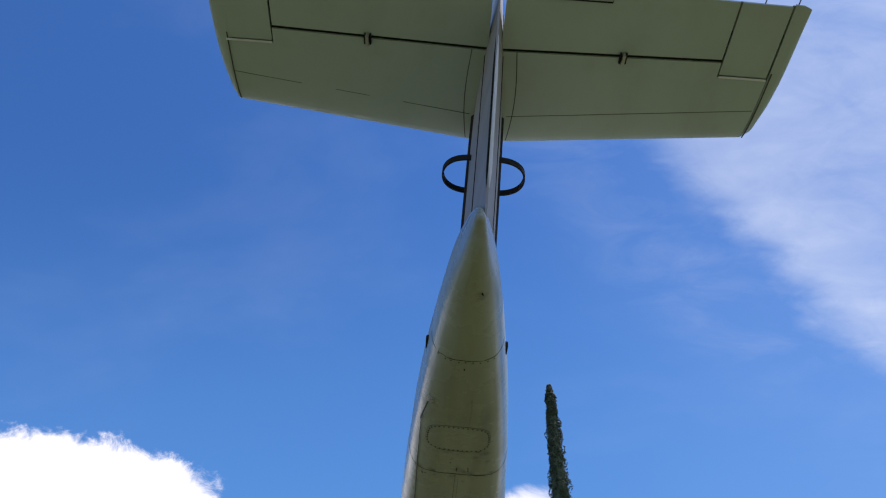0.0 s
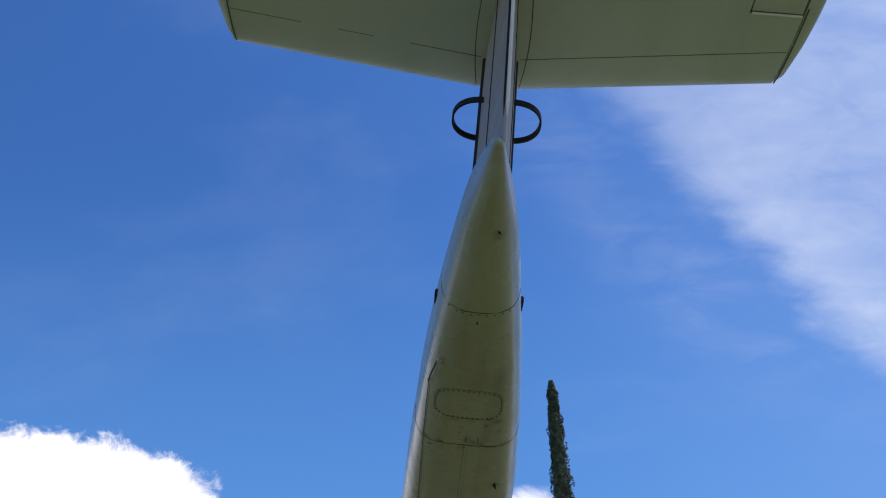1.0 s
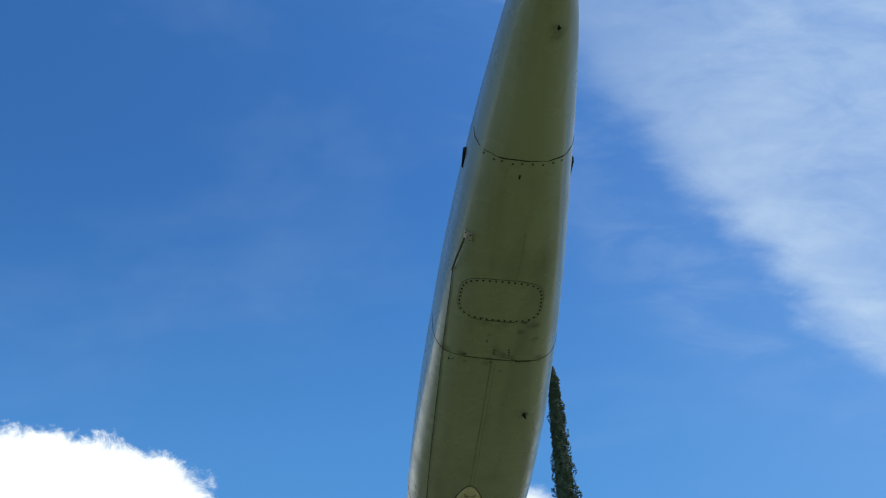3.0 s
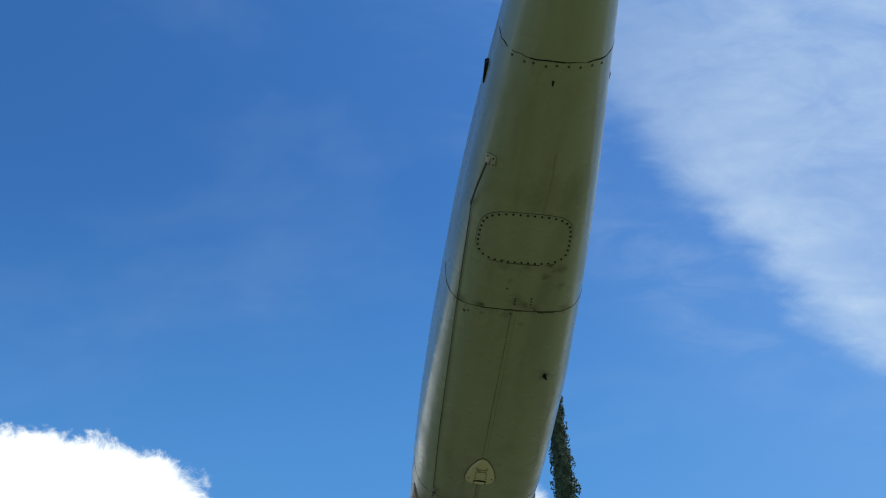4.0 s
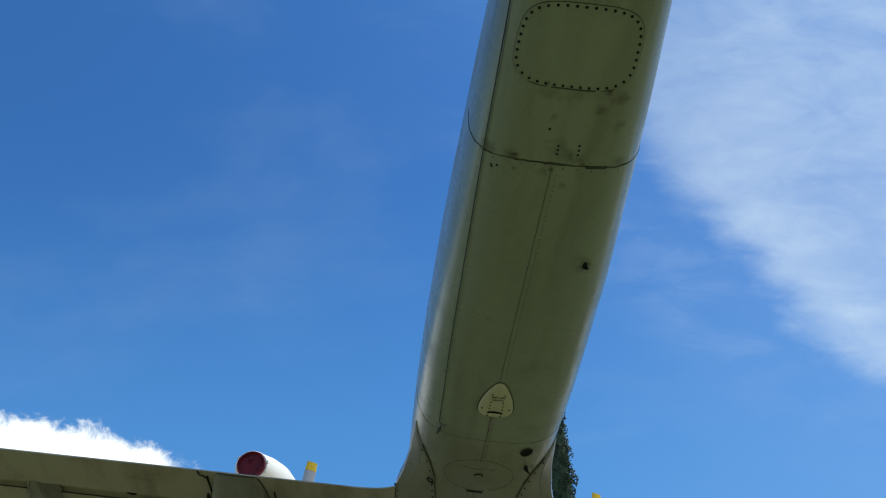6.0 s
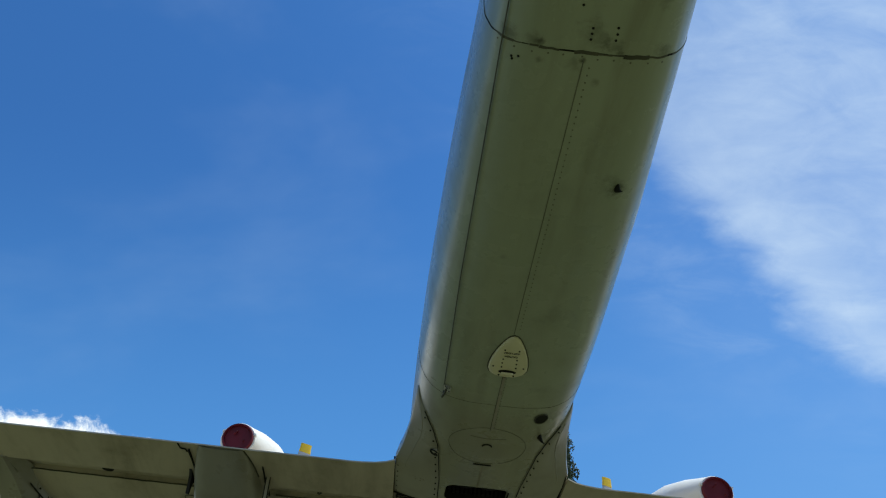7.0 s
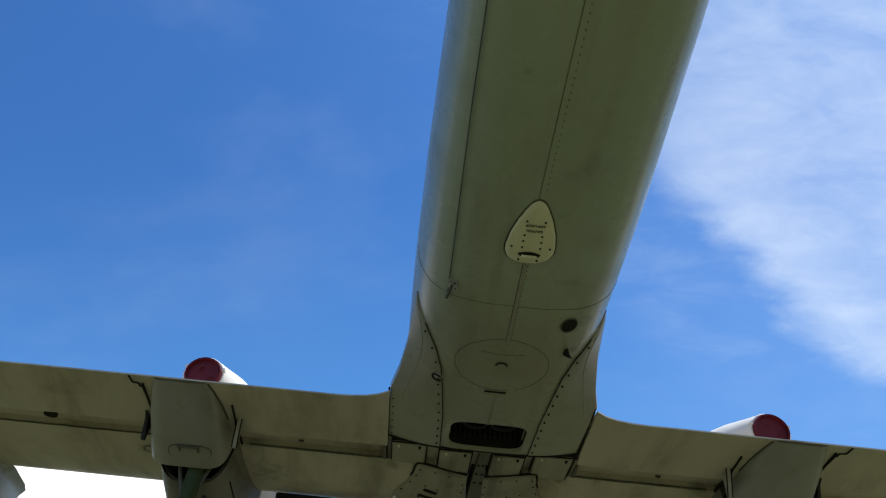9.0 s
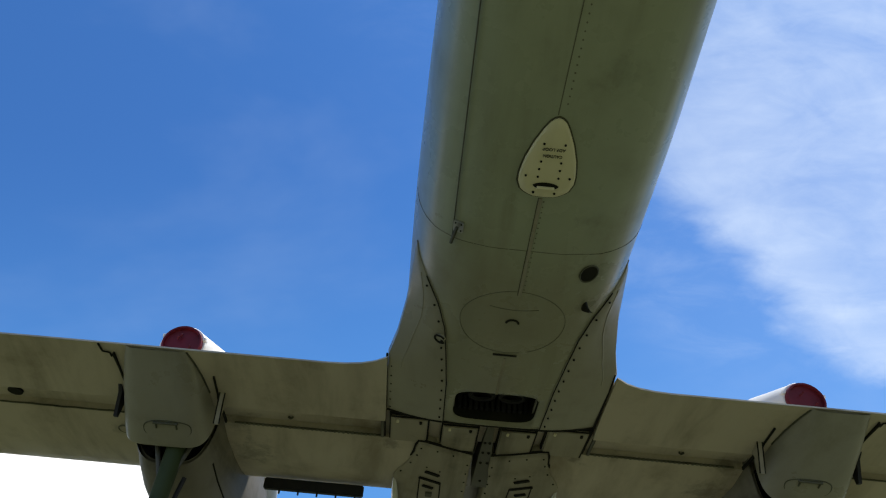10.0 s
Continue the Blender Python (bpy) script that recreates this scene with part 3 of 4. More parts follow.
        if side != sx:
            edge = [(cx + sx * 0.04 - sx * (table([(4.345, 0.175), (4.45, 0.208), (4.6, 0.240), (4.8, 0.264)], y, 1) + 0.003), y, table([(4.345, 4.050), (4.55, 4.034), (4.765, 4.015)], y, 1)) for y in np.linspace(4.36, 4.76, 9)]
            part("fairing_edge", tube(edge, 0.0055, 6), SOOT, nac)
        else:
            part("flap_split", tube([(e + side * 0.075, 4.345, 4.046), (e + side * 0.065, 4.415, 4.040), (e + side * 0.025, 4.425, 4.040), (e + side * 0.02, 4.46, 4.036)], 0.0055, 6), GAP, nac)
        # hinge arm that hangs below the flap
        xa = cx + side * (0.342 if side == sx else 0.302)
        if side == sx:
            prof, thick, mat = ((4.74, 4.03), (4.80, 3.985), (4.855, 3.85), (4.885, 3.855), (4.90, 3.955), (5.02, 4.02)), 0.011, DARK
        else:
            prof, thick, mat = ((4.745, 4.03), (4.765, 3.96), (4.80, 3.83), (4.815, 3.832), (4.83, 3.93), (4.86, 4.02)), 0.013, PLATE
        arm = part("flap_arm", loft([[(xa + d, y, z) for y, z in prof] for d in (-thick, thick)]), mat, nac)
        if side != sx:
            for d in (-thick - 0.003, thick + 0.003):
                part("arm_edge", tube([(xa + d, 4.75, 4.02), (xa + d, 4.765, 3.955), (xa + d, 4.802, 3.832)], 0.0045, 6), GAP, arm)
    part("filler_ring", tube([(cx + sx * 0.44 + 0.052 * math.cos(t), 5.33 + 0.05 * math.sin(t), 3.992) for t in np.linspace(0, 2 * math.pi, 21)], 0.005, 6), SEAM, wing)
    # handle and oval hatch on the fairing

    def fair(x, y, off):
        a, lo = table([(4.345, 0.175), (4.6, 0.240), (4.8, 0.264), (5.0, 0.282)], y, 1), table([(4.345, 4.035), (4.45, 3.985), (4.6, 3.91), (4.8, 3.82), (5.0, 3.745)], y, 1)
        k = min(abs(x - cx - sx * 0.04) / a, 0.98)
        return Vector((x, y, 4.1 - (4.1 - lo) * (1 - k ** 5.2) ** 0.26 - off))
    pts = []
    for k in range(33):
        t = 2 * math.pi * k / 32
        pts.append(fair(cx + 0.145 * math.copysign(abs(math.cos(t)) ** 0.7, math.cos(t)), 4.865 + 0.065 * math.copysign(abs(math.sin(t)) ** 0.8, math.sin(t)), 0.001))
    part("hatch_outline", tube(pts, 0.004, 5), SOOT, nac)
    handle = part("handle", tube([fair(cx - 0.08, 4.81, 0.010), fair(cx + 0.07, 4.81, 0.010)], 0.008, 6), SOOT, nac)
    for q in (-0.065, 0.06):
        part("handle_leg", tube([fair(cx + q, 4.81, 0.008), fair(cx + q, 4.855, 0.004)], 0.006, 6), SOOT, handle)
    # landing gear leg and wheel
    leg = part("gear_leg", tube([(cx - sx * 0.03, 5.07, 4.02), (cx - sx * 0.015, 5.08, 3.7), (cx, 5.10, 3.45), (cx, 5.16, 2.62)], 0, 16, radii=[0.062, 0.06, 0.055, 0.05]), GREEN, aircraft, "green primed landing gear leg")
    for q in (-0.17, 0.17):
        part("gear_stay", tube([(cx + q, 5.06, 3.98), (cx + q * 0.25, 5.09, 3.6)], 0.015, 8), RACK, leg)
    part("gear_link", tube([(cx + sx * -0.1, 5.16, 3.62), (cx + sx * 0.02, 5.17, 3.0)], 0.015, 8), DARK, leg)
    bm = bmesh.new()
    for wx in (cx,):
        ring = []
        for k in range(40):
            t = 2 * math.pi * k / 40
            ring.append([(wx + dx, 5.16 + r * math.cos(t), 2.62 + r * math.sin(t)) for dx, r in ((-0.1, 0.2), (-0.11, 0.28), (-0.08, 0.34), (0.0, 0.355), (0.08, 0.34), (0.11, 0.28), (0.1, 0.2))])
        loft(ring + [ring[0]], bm=bm, cap=False)
    wheel = part("wheel", bm, DARK, aircraft, "black main wheel tyre")
    bm = loft([[(cx + dx, 5.16 + 0.21 * math.cos(t), 2.62 + 0.21 * math.sin(t)) for t in (2 * math.pi * k / 24 for k in range(24))] for dx in (-0.09, 0.09)])
    part("rim", bm, METAL, wheel)
    rows = [(4.645, 0.137, 4.270, 0.137), (4.72, 0.156, 4.285, 0.152), (4.85, 0.18, 4.31, 0.172), (5.1, 0.222, 4.365, 0.208), (5.5, 0.26, 4.45, 0.245), (6.0, 0.29, 4.51, 0.28), (6.6, 0.32, 4.54, 0.32), (7.3, 0.30, 4.58, 0.30), (7.75, 0.22, 4.60, 0.23)]
    rings = [[(cx + a * math.cos(t), y, zc + b * math.sin(t)) for t in (2 * math.pi * k / 36 for k in range(36))] for y, a, zc, b in rows]
    part("nacelle", loft(rings), WHITE, aircraft, "white engine nacelle and jet pipe")
    prop = part("spinner", loft([[(cx + r * math.cos(t), y, 4.60 + r * math.sin(t)) for t in (2 * math.pi * k / 24 for k in range(24))] for y, r in ((7.78, 0.2), (7.95, 0.19), (8.15, 0.13), (8.28, 0.03))]), METAL, aircraft)
    for k in range(3):
        ang = radians(-1.5 * sx + 120 * k)
        way = Vector((math.sin(ang), 0, math.cos(ang)))
        side = Vector((math.cos(ang), 0.5, -math.sin(ang))).normalized()
        nn = way.cross(side)

        def blade(r0, r1, steps=6):
            rings = []
            for i in range(steps + 1):
                r = r0 + (r1 - r0) * i / steps
                w = 0.082 if r < 1.08 else 0.075
                w = 0.05 if r < 0.25 else w
                p = Vector((cx, 7.95, 4.60)) + way * r
                rings.append([p + side * w * math.cos(t) + nn * 0.014 * math.sin(t) for t in (2 * math.pi * j / 14 for j in range(14))])
            return rings
        bl = part("blade", loft(blade(0.12, 1.06)), BLADE, aircraft, "grey propeller blade")
        part("blade_tip", loft(blade(1.062, 1.18, 2)), YELLOW, bl, "yellow painted tip")
    # exhaust cover
    bm = loft([[(cx + r * math.cos(t), y, 4.268 + r * math.sin(t)) for t in (2 * math.pi * k / 40 for k in range(40))] for y, r in ((4.625, 0.108), (4.60, 0.112), (4.60, 0.122), (4.612, 0.127), (4.66, 0.128))])
    cover = tagged(part("exhaust_cover", bm, RED), "dark red round cover plugging the jet pipe", "engine cover", "exhaust covers")
    cover.matrix_world = BANK
    for dx, dz in ((-0.035, 0.03), (-0.02, 0.045), (0.05, -0.03)):
        part("toggle", tube([(cx + dx, 4.615, 4.268 + dz), (cx + dx + 0.012, 4.598, 4.268 + dz + 0.012)], 0.007, 6), RED, cover)
    for q in (0.35, 2.75, 3.9, 5.5):
        c, d = math.cos(q), math.sin(q)
        part("clamp", box(bmesh.new(), (cx + 0.137 * c - 0.012, 4.618, 4.268 + 0.137 * d - 0.012), (cx + 0.137 * c + 0.012, 4.67, 4.268 + 0.137 * d + 0.012), 0.004), WHITE, cover, "small white clamp")
    part("pipe_collar", loft([[(cx + r * math.cos(t), y, 4.268 + r * math.sin(t)) for t in (2 * math.pi * k / 40 for k in range(40))] for y, r in ((4.634, 0.138), (4.640, 0.143), (4.67, 0.148))]), WHITE, aircraft)

# ---------------------------------------------------------------- belly details


def outward(y, angle):
    n = (hull_point(y, angle + 0.01) - hull_point(y, angle - 0.01)).cross(Vector((0, 1, 0)))
    return (n if n.dot(Vector((math.sin(angle), 0, -math.cos(angle)))) > 0 else -n).normalized()


def patch(outline, off, steps=(1.0, 0.8, 0.5, 0.2), edge=0.012):
    """A thin plate on the belly with a convex outline of (x, y)."""
    cx = sum(p[0] for p in outline) / len(outline)
    cy = sum(p[1] for p in outline) / len(outline)
    rings = [[belly(x, y, -edge) for x, y in outline]]
    rings += [[belly(cx + (x - cx) * f, cy + (y - cy) * f, off) for x, y in outline] for f in steps]
    return loft(rings)


def rounded(cx, cy, a, b, power=0.45, count=48):
    return [(cx + a * math.copysign(abs(math.cos(t)) ** power, math.cos(t)), cy + b * math.copysign(abs(math.sin(t)) ** power, math.sin(t)))
            for t in (2 * math.pi * k / count for k in range(count))]


def dots(points, radius, depth=0.004, off=0.0):
    """Small screw heads on the belly, joined."""
    bm = bmesh.new()
    for x, y in points:
        c = belly(x, y, off)
        n = (belly(x, y, off + 0.01) - c).normalized()
        s1 = n.cross((0, 1, 0)).normalized()
        s2 = n.cross(s1)
        loft([[c + n * h + r * (math.cos(t) * s1 + math.sin(t) * s2) for t in (2 * math.pi * k / 7 for k in range(7))] for h, r in ((-0.003, radius), (depth, radius * 0.8))], bm=bm)
    return bm


def screws(name, points, radius, depth, off, parent, mat=None):
    """Screw heads, each a small part of its own."""
    for p in points:
        part(name, dots([p], radius, depth, off), mat or GAP, parent)


def studs(points, radius, parent):
    for p in points:
        bm = bmesh.new()
        bmesh.ops.create_icosphere(bm, subdivisions=1, radius=radius, matrix=Matrix.Translation(p))
        part("rivet", bm, GAP, parent)


def joint(points, width, mat=SOOT, name="skin_joint", lift=0.0015, parent=None):
    pts = [belly(x, y, 0.0) for x, y in points]
    normals = [(belly(x, y, 0.02) - p).normalized() for (x, y), p in zip(points, pts)]
    return strip(pts, normals, width, lift, mat, name, parent or fuselage)


# frames of the skin
rng = random.Random(31)
for y, reach, width, mat, piece in ((-1.235, 1.5, 0.007, SOOT, 0.16), (0.49, 1.5, 0.010, SOOT, 0.11), (3.17, 1.35, 0.0042, SEAM, 0.3)):
    a0 = -reach
    while a0 < reach:
        a1 = min(a0 + piece * rng.uniform(0.7, 1.6), reach)
        if rng.random() > 0.08:
            angles = np.linspace(a0, a1 - 0.008, 5)
            strip([hull_point(y + 0.006 * noise.noise((a * 6, y, 5)), a) for a in angles], [outward(y, a) for a in angles], width * rng.uniform(0.45, 1.25), 0.0015, GAP if rng.random() > 0.6 else mat, "skin_joint", fuselage)
        a0 = a1
pts = []
for y, count in ((-1.235, 9), (0.49, 11)):
    w = eased(HULL, y, 1) * 0.78
    pts += [(x - 0.03 + rng.uniform(-0.006, 0.006), y + 0.024 + rng.uniform(-0.004, 0.004)) for x in np.linspace(-w, w, count)]
screws("rivet", pts[:9], 0.0075, 0.002, 0.0, fuselage, SOOT)
screws("rivet", pts[9:], 0.0045, 0.002, 0.0, fuselage, SEAM)
# grime caked along the joint, and small screws beside it
for x0, x1, width in ((-0.06, 0.035, 0.020), (0.035, 0.09, 0.010), (0.135, 0.235, 0.024), (0.235, 0.30, 0.010), (-0.36, -0.30, 0.014), (-0.2, -0.12, 0.012)):
    joint([(x, 0.492 + 0.008 * noise.noise((x * 23, 2, 1))) for x in np.linspace(x0, x1, 7)], width, SOOT, "caked_grime", 0.002)
screws("screw", [(-0.299, 0.56), (-0.272, 0.553), (-0.295, 0.571), (-0.011, 0.382), (-0.01, 0.406), (-0.009, 0.431), (0.083, 0.37), (0.086, 0.397), (0.086, 0.424), (-0.067, 0.291)], 0.0062, 0.003, 0.0, fuselage)
# centre line joint with its rivets
joint([(-0.016, y) for y in np.linspace(0.52, 2.40, 26)], 0.0055, SEAM)
joint([(-0.012, y) for y in np.linspace(2.84, 3.48, 10)], 0.022, PAINT, lift=0.004)
joint([(-0.022, y) for y in np.linspace(2.84, 3.48, 10)], 0.006)
joint([(-0.014, y) for y in np.linspace(4.02, 4.40, 8)], 0.020, PLATE, lift=0.002)
pts = [(0.012, y) for y in np.arange(0.56, 2.36, 0.035)] + [(0.004, y) for y in np.arange(2.86, 3.46, 0.032)]
tagged(part("rivet_row", dots(pts, 0.0042, 0.002), SEAM, fuselage), kind="stuff")

# oblong hatch with its screws
def even(outline, count):
    """Points at equal steps along a closed outline."""
    run = [0.0]
    for a, b in zip(outline, outline[1:] + outline[:1]):
        run.append(run[-1] + math.dist(a, b))
    loop = outline + outline[:1]
    at = [run[-1] * k / count for k in range(count)]
    return list(zip(np.interp(at, run, [p[0] for p in loop]), np.interp(at, run, [p[1] for p in loop])))


def tapered(outline):
    return [(-0.025 + (x + 0.025) * (0.97 + 0.30 * (y + 0.132)), y) for x, y in outline]


part("hatch_gasket", patch(tapered(rounded(-0.025, -0.132, 0.2608, 0.1985, 0.56)), 0.0015), SOOT, fuselage)
hatch = part("hatch", patch(tapered(rounded(-0.025, -0.132, 0.258, 0.196, 0.56)), 0.004), PAINT, aircraft, "oblong screwed access hatch")
hatch.data.materials[0] = HULLPAINT
pts = even(tapered(rounded(-0.025, -0.132, 0.246, 0.184, 0.56, 200)), 40)
screws("screw", pts, 0.0068, 0.004, 0.004, hatch)

low = [p for p in tapered(rounded(-0.025, -0.132, 0.2595, 0.1975, 0.56, 120)) if p[1] > 0.045 and -0.20 < p[0] < 0.17]
low.sort()
for a, b, width in ((0, len(low) // 3, 0.006), (len(low) // 3, 2 * len(low) // 3, 0.010), (2 * len(low) // 3 + 1, len(low), 0.005)):
    joint(low[a:b], width, SOOT, "caked_grime", 0.005, hatch)
# rain streak trailing from the hatch
joint([(0.045 + 0.006 * math.sin(y * 9), y) for y in np.linspace(-0.74, -0.34, 12)], 0.012, PAINT, "rain_streak", 0.0008)

# wire aerial along the belly, with its mounting plates
for x, y in ((-0.252, -0.635), (-0.352, 3.085)):
    plate = part("aerial_plate", patch(rounded(x, y, 0.023, 0.033, 0.2), 0.010), METAL, aircraft, "bright metal aerial plate")
    screws("screw", [(x + 0.013, y + 0.02), (x - 0.013, y - 0.02), (x + 0.013, y - 0.02)], 0.005, 0.003, 0.010, plate)
w = [belly(-0.258, -0.63, 0.03), belly(-0.285, -0.47, 0.035), belly(-0.318, -0.30, 0.012)]
part("aerial_strut", tube(w, 0.0058, 8), SOOT, fuselage)
w = [belly(table([(-0.32, -0.318), (0.5, -0.342), (2.0, -0.37), (3.2, -0.376)], y, 1), y, 0.006) for y in np.linspace(-0.32, 3.16, 50)]
part("aerial_wire", tube(w, 0.0030, 7), SOOT, fuselage, "thin black aerial wire")
part("aerial_strut", tube([belly(-0.352, 3.07, 0.03), belly(-0.376, 3.2, 0.012)], 0.008, 8), SOOT, fuselage)

# small blade aerials on both flanks
for sx in (-1, 1):
    p = hull_point(-0.93, sx * 1.6)
    part("flank_blade", box(bmesh.new(), (p.x - 0.014, -0.98, p.z - 0.02), (p.x + 0.014, -0.86, p.z + 0.03), 0.006), DARK, aircraft, "small black blade aerial")
# drains
for x, y, r, h in ((-0.036, -1.11, 0.008, 0.006),):
    c = belly(x, y, -0.01)
    n = (belly(x, y, 0.02) - c).normalized()
    part("drain", tube([c, c + n * h * 0.6 + Vector((0, -0.01, 0)), c + n * h + Vector((0, -0.03, 0))], 0, 10, radii=[r * 1.3, r, r * 0.8]), GAP, fuselage, "dark drain stub")
for x, y, size in ((0.02, -1.95, 0.55), (0.285, 1.20, 1.0), (0.332, 3.565, 1.3)):
    c = belly(x, y, -0.01)
    n = (belly(x, y, 0.02) - c).normalized()
    rings = []
    for q, wide, back in ((0.0, 0.020, 0.0), (0.35, 0.014, -0.004), (0.7, 0.010, -0.016), (1.0, 0.006, -0.034)):
        m = c + n * 0.062 * q * size + Vector((0, back * size, 0))
        rings.append([m + Vector((wide * size * math.cos(t) * 0.7, (wide * 1.7 - 0.012 * q) * size * math.sin(t), 0)) for t in (2 * math.pi * k / 12 for k in range(12))])
    part("drain_fin", loft(rings), GAP, fuselage, "dark bent drain fin")
part("round_vent", patch(rounded(0.300, 3.306, 0.043, 0.056, 1.0, 28), 0.003), GAP, fuselage, "dark round vent")
part("vent_rim", tube([belly(x, y, 0.004) for x, y in rounded(0.300, 3.306, 0.044, 0.057, 1.0, 29)], 0.004, 6), SOOT, fuselage)
knob = part("drain_cup", dots([(-0.372, 3.93)], 0.030, 0.016, 0.008), PAINT, fuselage, "grey round drain cup")
part("cup_rim", tube([belly(-0.372 + 0.027 * math.cos(t), 3.93 + 0.027 * math.sin(t), 0.026) for t in np.linspace(0.6, 5.6, 18)], 0.0055, 6), GAP, knob)
part("cup_hole", dots([(-0.362, 3.94)], 0.010, 0.003, 0.026), GAP, knob)

# large round cover with its dimple and bar
joint([(-0.017 + 0.274 * math.cos(t), 3.708 + 0.254 * math.sin(t)) for t in np.linspace(radians(75), radians(345), 44)], 0.0048, SEAM)
joint([(-0.017 + 0.274 * math.cos(t), 3.708 + 0.254 * math.sin(t)) for t in np.linspace(radians(-14), radians(66), 16)], 0.003, SEAM)
joint([(x, 3.594 - 1.1 * (x + 0.02) ** 2) for x in np.linspace(-0.15, 0.10, 12)], 0.0045, SEAM)
part("dimple", tube([belly(-0.018 + 0.032 * math.cos(t), 3.70 - 0.03 * math.sin(t), 0.002) for t in np.linspace(0.1, 3.04, 12)], 0.006, 6), GAP, fuselage)
part("bar", tube([belly(x, 3.985, 0.003) for x in np.linspace(-0.085, 0.045, 6)], 0.006, 6), GAP, fuselage)

# cream aerial fairing, drop-shaped
DROP = [(0, 0.0), (0.015, 0.016), (0.05, 0.032), (0.12, 0.049), (0.3, 0.081), (0.5, 0.106), (0.68, 0.119), (0.8, 0.119), (0.9, 0.104), (0.96, 0.077), (0.99, 0.045), (1.0, 0.0)]


def drop(grow=0.0):
    half = [(table(DROP, q, 1), 2.412 + 0.412 * q) for q in (0, 0.006, 0.015, 0.03, 0.05, 0.09, 0.14, 0.2, 0.3, 0.4, 0.5, 0.6, 0.7, 0.8, 0.86, 0.9, 0.94, 0.97, 0.99, 1.0)]
    out = [(w, y) for w, y in half] + [(-w, y) for w, y in half[-2:0:-1]]
    return [(-0.008 + w * (1 + grow / 0.12), 2.63 + (y - 2.63) * (1 + grow / 0.2)) for w, y in out]


part("fairing_gasket", patch(drop(0.008), 0.003, edge=0.01), SOOT, fuselage)
cx, cy = -0.006, 2.63
rings = []
for f, h in ((1.0, -0.01), (1.0, 0.010), (0.95, 0.017), (0.8, 0.021), (0.4, 0.022), (0.2, 0.022)):
    rings.append([belly(cx + (x - cx) * f, cy + (y - cy) * f, h) for x, y in drop()])
fairing = part("aerial_fairing", loft(rings), CREAM, aircraft, "cream drop-shaped aerial fairing with black lettering")
pts = [(-0.050, 2.529), (0.036, 2.527), (-0.049, 2.62), (-0.050, 2.66), (-0.049, 2.702), (0.035, 2.62), (0.037, 2.66), (0.039, 2.702), (-0.1, 2.701), (0.086, 2.70), (-0.055, 2.79), (0.036, 2.788)]
screws("screw", pts, 0.0058, 0.004, 0.022, fairing)
part("slot", patch([(-0.008 + 0.055 * math.cos(t), 2.745 + 0.022 * math.sin(t) + (0.008 if math.sin(t) < 0 else 0)) for t in (2 * math.pi * k / 24 for k in range(24))], 0.026, edge=-0.01), GAP, fairing)
part("slot_lip", tube([belly(x, 2.757, 0.028) for x in (-0.045, -0.008, 0.03)], 0.008, 8), CREAM, fairing)
for words, y, wide in (("CAUTION", 2.587, 0.078), ("ADF LOOP", 2.553, 0.094)):
    cu = bpy.data.curves.new("lettering", "FONT")
    cu.body, cu.align_x, cu.align_y, cu.size, cu.extrude = words, "CENTER", "CENTER", 0.021, 0.0008
    tmp = new("lettering", cu)
    me = bpy.data.meshes.new_from_object(tmp)
    bpy.data.objects.remove(tmp)
    text = new("lettering", me)
    span = max(p.co.x for p in me.vertices) - min(p.co.x for p in me.vertices)
    for p in me.vertices:
        q = belly(-0.006 - p.co.x / span * wide, y + p.co.y, 0.023)
        p.co = Vector((q.x, q.y, q.z - p.co.z - 0.0015)) * U
    me.materials.clear()
    me.materials.append(GAP)
    text.parent = fairing

# riveted edges of the wing root fillets
for sx in (-1, 1):
    line = FILLET
    yy = np.linspace(3.55, 4.78, 30)
    pts = [belly(sx * table(line, y, 1), y, 0.007) for y in yy]
    part("fillet_edge", tube(pts, 0.0036, 6), GAP, fuselage)
    studs([fillet_point(sx, y, 0.026 / (fillet_rim(y)[0] - table(FILLET, y, 1)), 0.003) for y in np.linspace(3.60, 4.74, 12)], 0.0072, fuselage)
    part("fillet_crease", tube([fillet_point(sx, y, table([(3.55, 0.42), (4.0, 0.70), (4.3, 0.78)], y, 1), -0.0015) for y in np.linspace(3.55, 4.3, 14)], 0.004, 6), PAINT, fuselage)
    studs([((-0.645 if sx < 0 else 0.622), y, table([(4.22, 4.075), (4.4, 4.05), (4.86, 4.035)], y, 1)) for y in np.linspace(4.32, 4.76, 6)], 0.0068, fuselage)
    part("root_gap", tube([((-0.674 if sx < 0 else 0.655), y, table([(4.22, 4.08), (4.4, 4.055), (4.86, 4.03), (5.15, 4.03)], y, 1)) for y in np.linspace(4.22, 5.15, 14)], 0.007, 6), GAP, fuselage)
    part("root_strut", tube([(sx * 0.69, 4.80, 4.03), (sx * 0.69, 5.14, 4.02)], 0.012, 6), RACK, FLAPS[sx])
    part("flap_seal", tube([(sx * x, 5.146, 4.026 + 0.005 * noise.noise((x * 9, sx, 0))) for x in np.linspace(0.7, 1.68, 40)], 0.007, 6), SOOT, FLAPS[sx])
    part("flap_joint", tube([(sx * x, 4.767, 4.0195) for x in (0.68, 1.2, 1.68)], 0.0016, 6), SEAM, FLAPS[sx])
    part("flap_seal", tube([(sx * x, 5.146, 4.026 + 0.005 * noise.noise((x * 9, sx, 0))) for x in np.linspace(2.34, 4.4, 50)], 0.006, 6), SOOT, FLAPS[sx])
    part("flap_joint", tube([(sx * x, 4.767, 4.0195) for x in (2.36, 3.2, 4.4)], 0.0016, 6), SEAM, FLAPS[sx])

